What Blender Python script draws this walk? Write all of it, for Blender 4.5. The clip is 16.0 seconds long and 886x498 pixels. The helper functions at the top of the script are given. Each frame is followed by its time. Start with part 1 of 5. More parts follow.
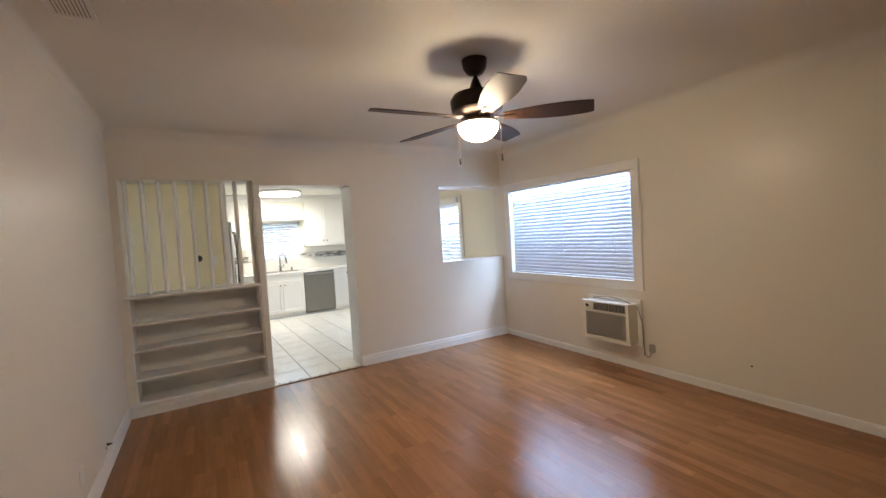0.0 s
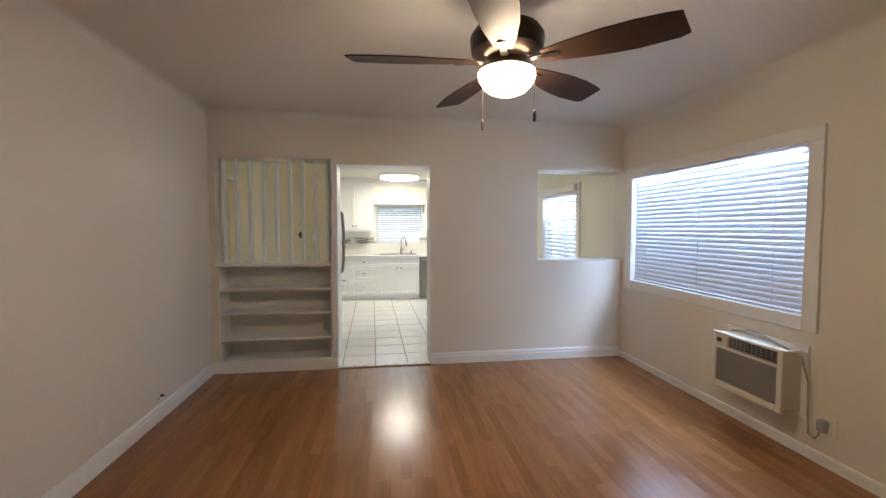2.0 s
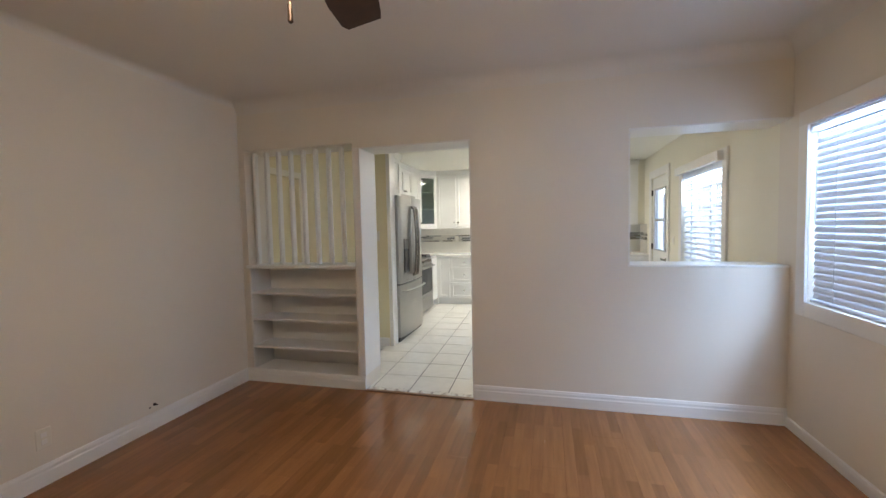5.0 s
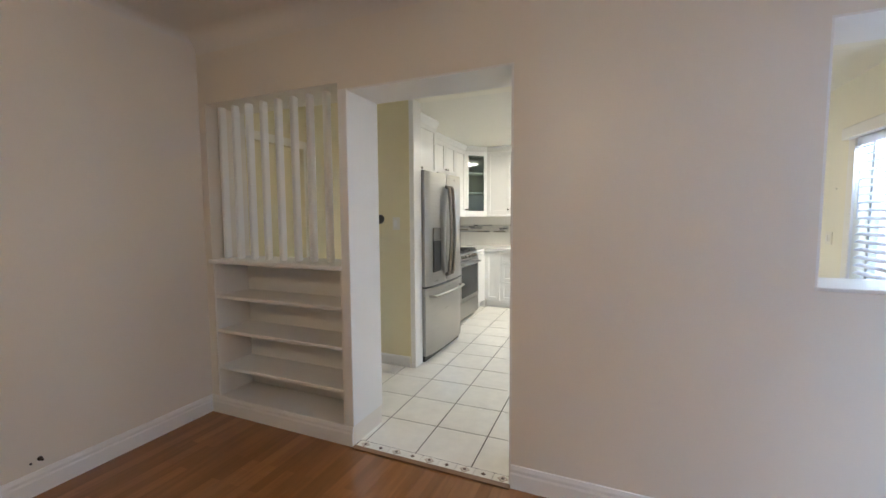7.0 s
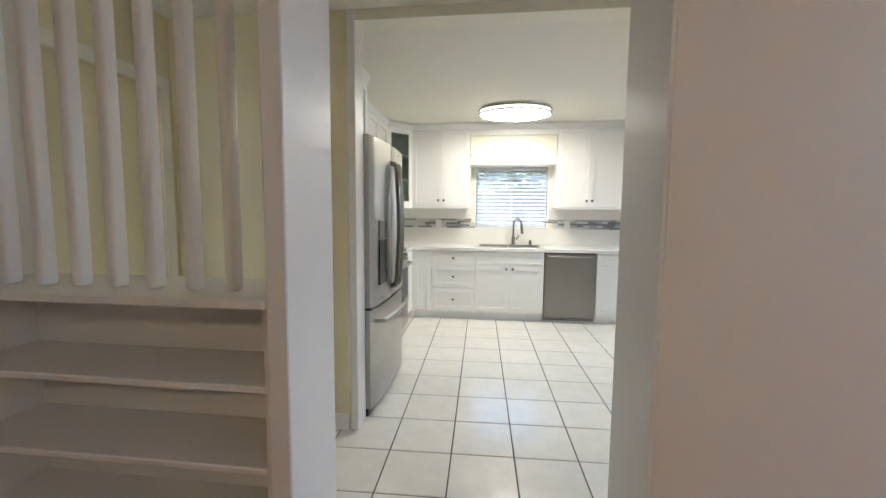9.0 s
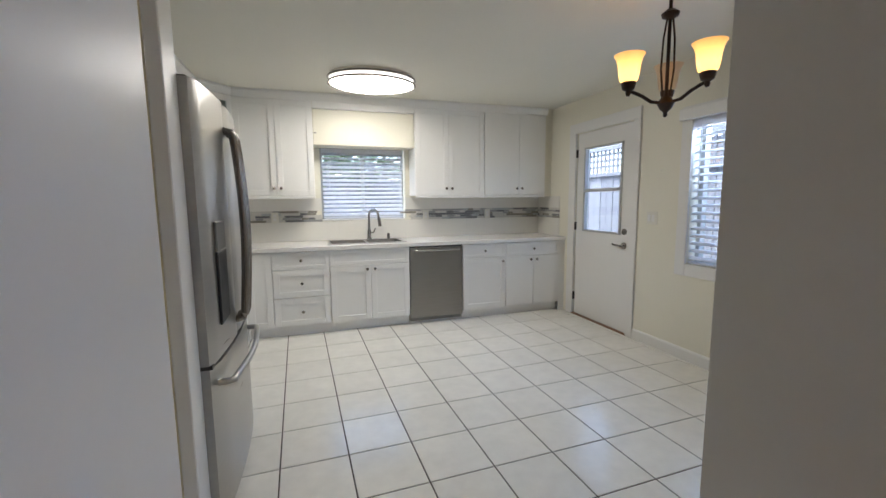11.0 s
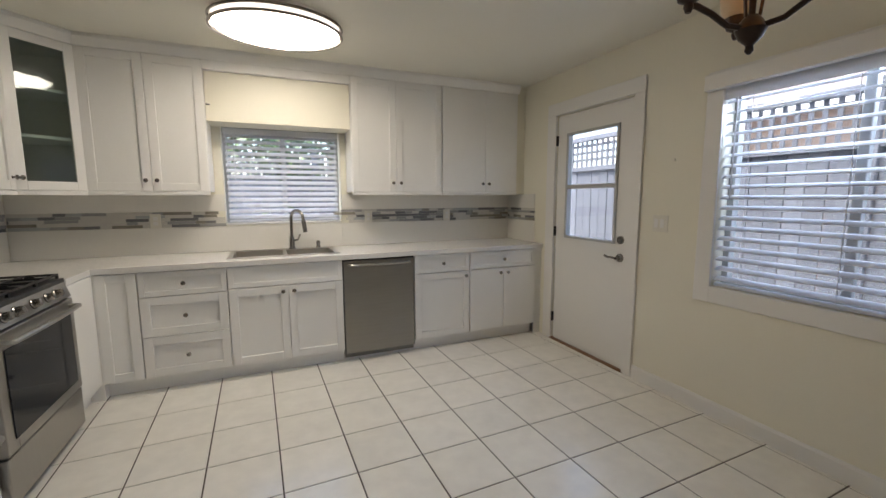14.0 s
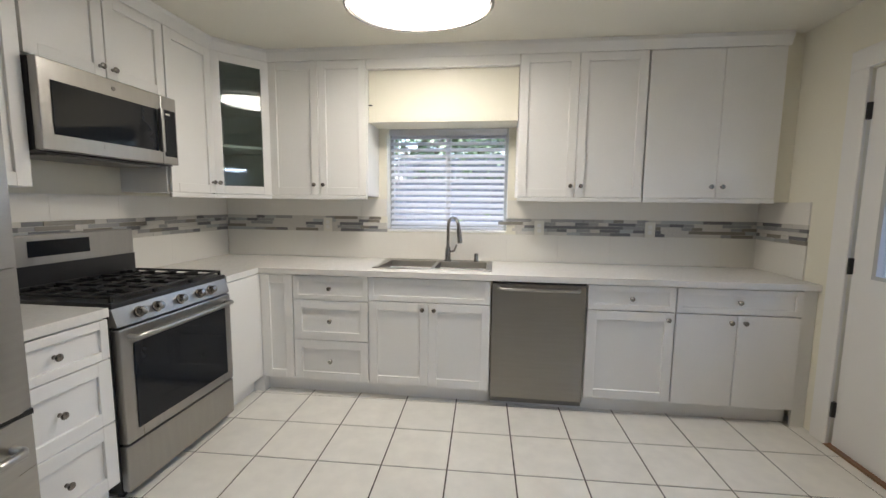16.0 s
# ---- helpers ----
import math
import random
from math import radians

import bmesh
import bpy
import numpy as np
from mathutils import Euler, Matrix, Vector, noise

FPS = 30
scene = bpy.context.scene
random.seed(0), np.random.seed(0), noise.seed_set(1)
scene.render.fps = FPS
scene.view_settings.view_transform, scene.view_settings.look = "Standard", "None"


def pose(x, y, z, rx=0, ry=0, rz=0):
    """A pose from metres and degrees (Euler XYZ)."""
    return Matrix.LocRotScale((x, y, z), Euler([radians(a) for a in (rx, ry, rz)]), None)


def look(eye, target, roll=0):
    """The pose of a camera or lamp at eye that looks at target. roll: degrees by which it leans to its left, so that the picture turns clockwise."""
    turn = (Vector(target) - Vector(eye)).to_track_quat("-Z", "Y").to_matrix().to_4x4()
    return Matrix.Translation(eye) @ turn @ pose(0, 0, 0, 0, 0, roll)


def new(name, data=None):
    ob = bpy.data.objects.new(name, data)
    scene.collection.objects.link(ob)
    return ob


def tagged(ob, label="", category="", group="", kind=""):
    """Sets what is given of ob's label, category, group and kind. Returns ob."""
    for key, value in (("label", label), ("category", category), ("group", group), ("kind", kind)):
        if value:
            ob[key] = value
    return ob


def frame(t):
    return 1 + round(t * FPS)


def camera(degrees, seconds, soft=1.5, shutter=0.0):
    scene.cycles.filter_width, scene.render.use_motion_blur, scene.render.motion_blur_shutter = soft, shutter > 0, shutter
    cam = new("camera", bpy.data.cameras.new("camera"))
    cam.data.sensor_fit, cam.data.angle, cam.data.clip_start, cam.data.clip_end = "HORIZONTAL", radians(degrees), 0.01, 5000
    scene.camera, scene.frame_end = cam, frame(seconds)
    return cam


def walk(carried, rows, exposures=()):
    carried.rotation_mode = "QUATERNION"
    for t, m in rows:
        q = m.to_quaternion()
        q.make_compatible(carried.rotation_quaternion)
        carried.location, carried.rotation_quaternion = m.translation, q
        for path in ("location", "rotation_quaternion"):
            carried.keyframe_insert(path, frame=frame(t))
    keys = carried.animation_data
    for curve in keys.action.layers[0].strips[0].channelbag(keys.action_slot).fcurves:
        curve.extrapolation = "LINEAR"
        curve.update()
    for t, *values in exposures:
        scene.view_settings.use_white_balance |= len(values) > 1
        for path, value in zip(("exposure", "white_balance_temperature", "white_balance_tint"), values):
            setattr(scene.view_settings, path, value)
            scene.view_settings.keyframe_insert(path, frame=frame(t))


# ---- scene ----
cam = camera(94.5, 16.0)
PATH = [
    (0, (0.664, -4.611, 1.501), (1.679, -2.889, 1.422), -3.6),
    (0.5, (0.939, -4.553, 1.503), (1.704, -2.706, 1.439), -3.2),
    (1, (1.212, -4.485, 1.497), (1.772, -2.567, 1.423), -2.1),
    (1.5, (1.472, -4.408, 1.479), (1.876, -2.451, 1.388), -0.7),
    (2, (1.696, -4.32, 1.462), (1.983, -2.344, 1.36), 0.1),
    (2.5, (1.934, -4.17, 1.456), (2.096, -2.178, 1.368), 0.0),
    (3, (2.216, -4.066, 1.442), (2.204, -2.068, 1.353), -0.4),
    (3.5, (2.486, -3.987, 1.448), (2.325, -1.995, 1.355), -0.6),
    (4, (2.656, -3.806, 1.436), (2.388, -1.826, 1.338), -0.9),
    (6.5, (2.834, -2.297, 1.409), (2.067, -0.455, 1.27), -0.6),
    (7, (2.674, -1.983, 1.386), (1.886, -0.151, 1.231), -0.3),
    (7.5, (2.477, -1.674, 1.382), (1.712, 0.167, 1.225), -0.1),
    (8, (2.272, -1.405, 1.358), (1.59, 0.469, 1.206), 0.1),
    (8.5, (2.049, -1.2, 1.333), (1.554, 0.731, 1.176), 0.4),
    (9, (1.777, -1.045, 1.344), (1.543, 0.933, 1.165), 0.5),
    (9.5, (1.599, -0.876, 1.325), (1.626, 1.114, 1.124), 0.0),
    (12, (1.4, 0.062, 1.386), (2.309, 1.825, 1.122), 0.6),
    (12.5, (1.456, 0.199, 1.364), (2.47, 1.9, 1.083), 1.0),
    (13, (1.584, 0.342, 1.374), (2.605, 2.037, 1.085), 0.7),
    (13.5, (1.697, 0.501, 1.365), (2.637, 2.246, 1.094), 0.1),
    (14, (1.887, 0.663, 1.37), (2.663, 2.489, 1.119), -0.2),
    (14.5, (2.021, 0.81, 1.364), (2.591, 2.711, 1.113), -0.1),
    (15, (2.14, 1.052, 1.374), (2.494, 3.005, 1.126), -0.1),
    (15.5, (2.235, 1.206, 1.378), (2.306, 3.191, 1.142), 0.1),
    (16, (2.425, 1.327, 1.37), (2.183, 3.3, 1.149), 0.6),
]
EXPOSURES = [(0.0, 3.82, 6400, 10), (2.0, 3.58, 6400, 10), (4.0, 3.55, 6350, 10), (6.5, 3.66, 6350, 10), (8.0, 3.7, 6300, 10), (9.5, 3.34, 6150, 11), (12.0, 2.66, 6050, 14), (13.0, 2.54, 6200, 14), (14.5, 2.5, 6850, 16), (16.0, 2.78, 6350, 15)]
walk(cam, [(t, look(eye, target, roll)) for t, eye, target, roll in PATH], EXPOSURES)

# strengths of the lamps and of the daylight stand-ins at the windows
LIVING_SKY, KITCHEN_SKY, FAN_GLOW, DISC_GLOW, AMBER_GLOW = 10.0, 2.2, 8.0, 3.2, 0.14

# ---- light ----
W = bpy.data.worlds.new("overcast_sky")
scene.world = W
W.use_nodes = True
_n = W.node_tree.nodes
_bg = _n["Background"]
_sky = _n.new("ShaderNodeTexSky")
_sky.sky_type = "NISHITA"
_sky.sun_disc = False
_sky.sun_elevation = radians(68)
_sky.sun_rotation = radians(270)
_sky.air_density, _sky.dust_density = 1.0, 3.0
W.node_tree.links.new(_sky.outputs[0], _bg.inputs[0])
_bg.inputs[1].default_value = 0.15
sun = new("sun", bpy.data.lights.new("sun", "SUN"))
sun.data.energy, sun.data.angle, sun.data.color = 2.5, radians(25), (0.95, 0.97, 1.0)
sun.matrix_world = look((-2, 1.5, 12), (3, 1, 0))


def window_light(name, eye, target, sx, sz, energy, color):
    """Area lamp added just outside a window, standing in for sky light."""
    lamp = new(name, bpy.data.lights.new(name, "AREA"))
    lamp.data.shape, lamp.data.size, lamp.data.size_y = "RECTANGLE", sx, sz
    lamp.data.energy, lamp.data.color = energy, color
    lamp.matrix_world = look(eye, target)
    return lamp


window_light("window_light_living", (4.58, -1.13, 1.75), (3.58, -1.13, 0.87), 1.8, 0.7, LIVING_SKY, (0.52, 0.70, 1.0))

window_light("window_light_kitchen", (4.60, 1.70, 1.92), (3.85, 1.70, 1.12), 1.1, 0.12, KITCHEN_SKY, (0.62, 0.78, 1.0))


# ---- materials ----
def mat(name, col, rough=0.5, metal=0.0, var=0.06, scale=6.0, bump=0.0, bscale=60.0, stretch=(1, 1, 1), coat=0.0, spread=0.0):
    """A node material with two scales of variation in tone, some in gloss, and fine relief."""
    m = bpy.data.materials.new(name)
    m.use_nodes = True
    nt = m.node_tree
    b = nt.nodes["Principled BSDF"]
    geo = nt.nodes.new("ShaderNodeNewGeometry")
    mp = nt.nodes.new("ShaderNodeMapping")
    mp.inputs["Scale"].default_value = stretch
    nt.links.new(geo.outputs["Position"], mp.inputs[0])
    big = nt.nodes.new("ShaderNodeTexNoise")
    big.inputs["Scale"].default_value, big.inputs["Detail"].default_value = scale, 5
    small = nt.nodes.new("ShaderNodeTexNoise")
    small.inputs["Scale"].default_value, small.inputs["Detail"].default_value = bscale, 3
    nt.links.new(mp.outputs[0], big.inputs[0])
    nt.links.new(mp.outputs[0], small.inputs[0])
    add = nt.nodes.new("ShaderNodeMath")
    add.operation = "MULTIPLY_ADD"
    nt.links.new(small.outputs[0], add.inputs[0])
    add.inputs[1].default_value = 0.5
    nt.links.new(big.outputs[0], add.inputs[2])
    rng = nt.nodes.new("ShaderNodeMapRange")
    rng.inputs[1].default_value, rng.inputs[2].default_value = 0.45, 1.05
    rng.inputs[3].default_value, rng.inputs[4].default_value = 1 - var, 1 + var
    nt.links.new(add.outputs[0], rng.inputs[0])
    value = rng.outputs[0]
    if spread:
        info = nt.nodes.new("ShaderNodeObjectInfo")
        r2 = nt.nodes.new("ShaderNodeMapRange")
        r2.inputs[3].default_value, r2.inputs[4].default_value = 1 - spread, 1 + spread
        nt.links.new(info.outputs["Random"], r2.inputs[0])
        mul = nt.nodes.new("ShaderNodeMath")
        mul.operation = "MULTIPLY"
        nt.links.new(value, mul.inputs[0])
        nt.links.new(r2.outputs[0], mul.inputs[1])
        value = mul.outputs[0]
    vm = nt.nodes.new("ShaderNodeVectorMath")
    vm.operation = "SCALE"
    vm.inputs[0].default_value = col
    nt.links.new(value, vm.inputs["Scale"])
    nt.links.new(vm.outputs[0], b.inputs["Base Color"])
    rr = nt.nodes.new("ShaderNodeMapRange")
    rr.inputs[3].default_value, rr.inputs[4].default_value = max(rough - 0.06, 0.02), min(rough + 0.06, 1)
    nt.links.new(big.outputs[0], rr.inputs[0])
    nt.links.new(rr.outputs[0], b.inputs["Roughness"])
    b.inputs["Metallic"].default_value = metal
    b.inputs["Coat Weight"].default_value = coat
    if bump:
        bp = nt.nodes.new("ShaderNodeBump")
        bp.inputs["Strength"].default_value, bp.inputs["Distance"].default_value = bump, 0.002
        nt.links.new(small.outputs[0], bp.inputs["Height"])
        nt.links.new(bp.outputs[0], b.inputs["Normal"])
    return m


def glow(name, col, strength, base=(0.8, 0.8, 0.8)):
    m = mat(name, base, 0.3)
    b = m.node_tree.nodes["Principled BSDF"]
    b.inputs["Emission Color"].default_value = (*col, 1)
    b.inputs["Emission Strength"].default_value = strength
    return m


def glass(name, tint=(0.95, 0.97, 0.96)):
    m = bpy.data.materials.new(name)
    m.use_nodes = True
    nt = m.node_tree
    nt.nodes.clear()
    out, mix = nt.nodes.new("ShaderNodeOutputMaterial"), nt.nodes.new("ShaderNodeMixShader")
    tr, gl = nt.nodes.new("ShaderNodeBsdfTransparent"), nt.nodes.new("ShaderNodeBsdfGlossy")
    tr.inputs[0].default_value = (*tint, 1)
    gl.inputs["Roughness"].default_value = 0.03
    mix.inputs[0].default_value = 0.05
    nt.links.new(tr.outputs[0], mix.inputs[1])
    nt.links.new(gl.outputs[0], mix.inputs[2])
    nt.links.new(mix.outputs[0], out.inputs[0])
    return m


def translucent(name, col, share=0.35):
    m = mat(name, col, 0.45, var=0.03)
    nt = m.node_tree
    out, b = nt.nodes["Material Output"], nt.nodes["Principled BSDF"]
    mix, tl = nt.nodes.new("ShaderNodeMixShader"), nt.nodes.new("ShaderNodeBsdfTranslucent")
    tl.inputs[0].default_value = (*col, 1)
    mix.inputs[0].default_value = share
    nt.links.new(b.outputs[0], mix.inputs[1])
    nt.links.new(tl.outputs[0], mix.inputs[2])
    nt.links.new(mix.outputs[0], out.inputs[0])
    return m


def laminate():
    """Three-strip laminate: short staves of two browns along y, with fine grain."""
    m = mat("laminate_boards", (0.29, 0.125, 0.044), 0.2, var=0.16, scale=3.0, bump=0.05, bscale=40, stretch=(12, 1, 1), spread=0.05)
    nt = m.node_tree
    b = nt.nodes["Principled BSDF"]
    geo = nt.nodes.new("ShaderNodeNewGeometry")
    mp = nt.nodes.new("ShaderNodeMapping")
    mp.inputs["Rotation"].default_value = (0, 0, radians(90))
    nt.links.new(geo.outputs["Position"], mp.inputs[0])
    br = nt.nodes.new("ShaderNodeTexBrick")
    br.offset, br.offset_frequency = 0.37, 2
    br.inputs["Scale"].default_value = 1.0
    br.inputs["Brick Width"].default_value = 0.55
    br.inputs["Row Height"].default_value = 0.064
    br.inputs["Mortar Size"].default_value = 0.0008
    br.inputs["Color1"].default_value = (0.84, 0.825, 0.81, 1)
    br.inputs["Color2"].default_value = (1.17, 1.175, 1.18, 1)
    br.inputs["Mortar"].default_value = (0.93, 0.92, 0.91, 1)
    nt.links.new(mp.outputs[0], br.inputs[0])
    old = b.inputs["Base Color"].links[0].from_socket
    mul = nt.nodes.new("ShaderNodeVectorMath")
    mul.operation = "MULTIPLY"
    nt.links.new(old, mul.inputs[0])
    nt.links.new(br.outputs[0], mul.inputs[1])
    nt.links.new(mul.outputs[0], b.inputs["Base Color"])
    # each stave takes the polish a little differently
    tone, gloss, sheen = nt.nodes.new("ShaderNodeSeparateColor"), nt.nodes.new("ShaderNodeMapRange"), nt.nodes.new("ShaderNodeMath")
    gloss.inputs[1].default_value, gloss.inputs[2].default_value = 0.86, 1.16
    gloss.inputs[3].default_value, gloss.inputs[4].default_value = -0.02, 0.05
    sheen.operation = "ADD"
    nt.links.new(br.outputs[0], tone.inputs[0])
    nt.links.new(tone.outputs[0], gloss.inputs[0])
    nt.links.new(b.inputs["Roughness"].links[0].from_socket, sheen.inputs[0])
    nt.links.new(gloss.outputs[0], sheen.inputs[1])
    nt.links.new(sheen.outputs[0], b.inputs["Roughness"])
    return m


def mosaic():
    """Glass and stone slips in greys, one tone a slip."""
    m = mat("mosaic_slips", (0.5, 0.5, 0.5), 0.15, var=0.05)
    nt = m.node_tree
    geo, ramp = nt.nodes.new("ShaderNodeNewGeometry"), nt.nodes.new("ShaderNodeValToRGB")
    ramp.color_ramp.interpolation = "CONSTANT"
    e = ramp.color_ramp.elements
    e[0].color = (0.62, 0.60, 0.55, 1)
    e[1].position, e[1].color = 0.35, (0.36, 0.36, 0.35, 1)
    for at, c in ((0.55, (0.20, 0.20, 0.205, 1)), (0.72, (0.45, 0.47, 0.46, 1)), (0.88, (0.28, 0.26, 0.22, 1))):
        e.new(at).color = c
    nt.links.new(geo.outputs["Random Per Island"], ramp.inputs[0])
    nt.links.new(ramp.outputs[0], nt.nodes["Principled BSDF"].inputs["Base Color"])
    return m


WALL = mat("cream_wall_paint", (0.76, 0.715, 0.63), 0.33, var=0.02, scale=1.5, bump=0.04, bscale=120)
WALL.node_tree.nodes["Principled BSDF"].inputs["Specular IOR Level"].default_value = 0.3
KWALL = mat("pale_yellow_wall_paint", (0.80, 0.77, 0.65), 0.5, var=0.025, scale=1.5, bump=0.12, bscale=120)
CEIL = mat("ceiling_paint", (0.75, 0.725, 0.67), 0.7, var=0.025, scale=1.2, bump=0.15, bscale=90)
KCEIL = mat("kitchen_ceiling_paint", (0.77, 0.75, 0.66), 0.7, var=0.025, scale=1.2, bump=0.1, bscale=90)
TRIM = mat("white_gloss_paint", (0.80, 0.79, 0.76), 0.36, var=0.012, scale=2, bump=0.015, bscale=90)
CAB = mat("white_cabinet_lacquer", (0.85, 0.845, 0.815), 0.32, var=0.02, scale=3, bump=0.03, bscale=80)
COUNTER = mat("white_quartz", (0.80, 0.79, 0.75), 0.22, var=0.04, scale=60, bump=0.0, bscale=200)
SPLASH = mat("white_backsplash_tile", (0.80, 0.78, 0.72), 0.2, var=0.02, scale=3)
LAM = laminate()
TILE = mat("glazed_floor_tile", (0.85, 0.83, 0.765), 0.16, var=0.05, scale=7, bump=0.05, bscale=14, spread=0.025)
GROUT = mat("dark_grout", (0.07, 0.055, 0.045), 0.9, var=0.25, scale=20, bump=0.3)
STEEL = mat("brushed_steel", (0.40, 0.392, 0.375), 0.30, 1.0, var=0.05, scale=4, bump=0.05, bscale=60, stretch=(1, 1, 14))
STEELH = mat("brushed_steel_across", (0.38, 0.37, 0.35), 0.30, 1.0, var=0.05, scale=4, bump=0.05, bscale=60, stretch=(10, 10, 1))
DWSTEEL = mat("dark_brushed_steel", (0.295, 0.28, 0.255), 0.34, 1.0, var=0.05, scale=4, bump=0.04, bscale=60, stretch=(1, 1, 14))
NICKEL = mat("satin_nickel", (0.27, 0.255, 0.235), 0.25, 1.0, var=0.05, scale=30)
GREY = mat("grey_side_paint", (0.17, 0.165, 0.155), 0.45, 0.3, var=0.05)
BLACK = mat("black_plastic", (0.016, 0.016, 0.017), 0.35, var=0.1, scale=20)
IRON = mat("black_cast_iron", (0.02, 0.02, 0.02), 0.55, var=0.2, scale=30, bump=0.3, bscale=150)
DARKGLASS = mat("black_oven_glass", (0.008, 0.010, 0.014), 0.06, var=0.05)
DARKGLASS.node_tree.nodes["Principled BSDF"].inputs["Specular IOR Level"].default_value = 0.25
BRONZE = mat("oil_rubbed_bronze", (0.035, 0.022, 0.016), 0.35, 0.7, var=0.2, scale=25)
BLADE = mat("walnut_fan_blade", (0.042, 0.020, 0.012), 0.5, var=0.3, scale=8, stretch=(3, 3, 1), bump=0.05)
BLADE.node_tree.nodes["Principled BSDF"].inputs["Specular IOR Level"].default_value = 0.15
BOWL = glow("lit_frosted_bowl", (1.0, 0.79, 0.54), FAN_GLOW)
DISC = glow("lit_ceiling_diffuser", (1.0, 0.935, 0.80), DISC_GLOW)
AMBER = glow("lit_amber_glass", (1.0, 0.48, 0.12), AMBER_GLOW, (0.60, 0.36, 0.15))
# bulb's light painted into the glass: emission strongest at the shade's foot
_nt = AMBER.node_tree
_geo, _sep, _rng = _nt.nodes.new("ShaderNodeNewGeometry"), _nt.nodes.new("ShaderNodeSeparateXYZ"), _nt.nodes.new("ShaderNodeMapRange")
_rng.inputs[1].default_value, _rng.inputs[2].default_value = 2.02, 2.12
_rng.inputs[3].default_value, _rng.inputs[4].default_value = 3.2 * AMBER_GLOW, 0.75 * AMBER_GLOW
_nt.links.new(_geo.outputs["Position"], _sep.inputs[0])
_nt.links.new(_sep.outputs[2], _rng.inputs[0])
_nt.links.new(_rng.outputs[0], _nt.nodes["Principled BSDF"].inputs["Emission Strength"])
UNLIT = mat("unlit_amber_glass", (0.58, 0.46, 0.30), 0.3, var=0.08, scale=20)
SIDEGLOW = glow("lit_diffuser_side", (1.0, 0.935, 0.80), 0.08 * DISC_GLOW)
HALL = mat("yellow_hall_paint", (0.74, 0.67, 0.44), 0.5, var=0.025, scale=1.5, bump=0.12, bscale=120)
BLINDK = translucent("white_kitchen_slats", (0.78, 0.80, 0.84), 0.24)
BULB = glow("lit_bulb", (1.0, 0.78, 0.42), 2.5)
BLIND = translucent("white_blind_slats", (0.66, 0.69, 0.74), 0.13)
VINYL = mat("grey_vinyl_frame", (0.45, 0.46, 0.46), 0.4, var=0.04)
PLASTIC = mat("white_plastic", (0.76, 0.735, 0.65), 0.35, var=0.03)
GRILLE = mat("grey_plastic_grille", (0.36, 0.34, 0.31), 0.5, var=0.05)
GLASS = glass("window_glass")
CABGLASS = glass("cabinet_glass", (0.80, 0.86, 0.84))
MOS = mosaic()
FENCE = mat("weathered_fence_boards", (0.125, 0.135, 0.16), 0.85, var=0.25, scale=5, bump=0.5, bscale=40, stretch=(6, 6, 1), spread=0.15)
LEAF = mat("leaves", (0.055, 0.10, 0.03), 0.5, var=0.4, scale=9)
BARK = mat("bark", (0.10, 0.075, 0.055), 0.9, var=0.3, scale=8, bump=0.8, bscale=30)
PALE_GROUND = mat("pale_bounce_ground", (0.42, 0.41, 0.40), 0.9, var=0.2, scale=2, bump=0.4, bscale=40)
STUCCO = mat("peach_stucco", (0.36, 0.27, 0.22), 0.9, var=0.08, scale=3, bump=0.5, bscale=60)
ROOF = mat("roof_shingle", (0.16, 0.13, 0.12), 0.9, var=0.25, scale=8, bump=0.5)
WOODTRIM = mat("wood_threshold", (0.22, 0.11, 0.05), 0.4, var=0.15, scale=8, stretch=(1, 8, 1))

# ---- building helpers ----
ORIGIN = {}


def thing(name, base, label, category, group="", kind=""):
    ob = new(name)
    ob.location = base
    ob.empty_display_size = 0.1
    ORIGIN[ob] = Vector(base)
    return tagged(ob, label, category, group, kind)


def part(name, bm, material, parent=None, label="", m=None, smooth=False):
    """Links a bmesh, given in world places (or in m's), as one mesh object under a thing or a part."""
    if m is not None:
        bmesh.ops.transform(bm, matrix=m, verts=bm.verts)
    base = ORIGIN.get(parent, Vector((0, 0, 0)))
    if parent is not None:
        bmesh.ops.translate(bm, verts=bm.verts, vec=-base)
    bmesh.ops.recalc_face_normals(bm, faces=bm.faces)
    me = bpy.data.meshes.new(name)
    bm.to_mesh(me)
    bm.free()
    for p in me.polygons:
        p.use_smooth = smooth
    me.materials.append(material)
    ob = new(name, me)
    if parent is not None:
        ob.parent = parent
        ORIGIN[ob] = base
    if smooth:
        me.set_sharp_from_angle(angle=radians(38))
    if label:
        ob["label"] = label
    return ob


def solid(name, bm, material, label, category, base=None, kind="", group="", m=None, smooth=False):
    """A thing of one mesh, its origin at base."""
    if m is not None:
        bmesh.ops.transform(bm, matrix=m, verts=bm.verts)
    base = Vector(base or (0, 0, 0))
    bmesh.ops.translate(bm, verts=bm.verts, vec=-base)
    ob = part(name, bm, material, smooth=smooth)
    ob.location = base
    ORIGIN[ob] = base
    return tagged(ob, label, category, group, kind)


def box(bm, a, b, bev=0.0, seg=1):
    lo, hi = [min(p, q) for p, q in zip(a, b)], [max(p, q) for p, q in zip(a, b)]
    vs = bmesh.ops.create_cube(bm, size=1.0)["verts"]
    for v in vs:
        v.co = Vector([l + (c + 0.5) * (h - l) for c, l, h in zip(v.co, lo, hi)])
    if bev:
        es = list({e for v in vs for e in v.link_edges})
        bmesh.ops.bevel(bm, geom=es, offset=bev, segments=seg, affect="EDGES", profile=0.5)
    return bm


def boxes(*pairs, bev=0.0, seg=1):
    bm = bmesh.new()
    for a, b in pairs:
        box(bm, a, b, bev, seg)
    return bm


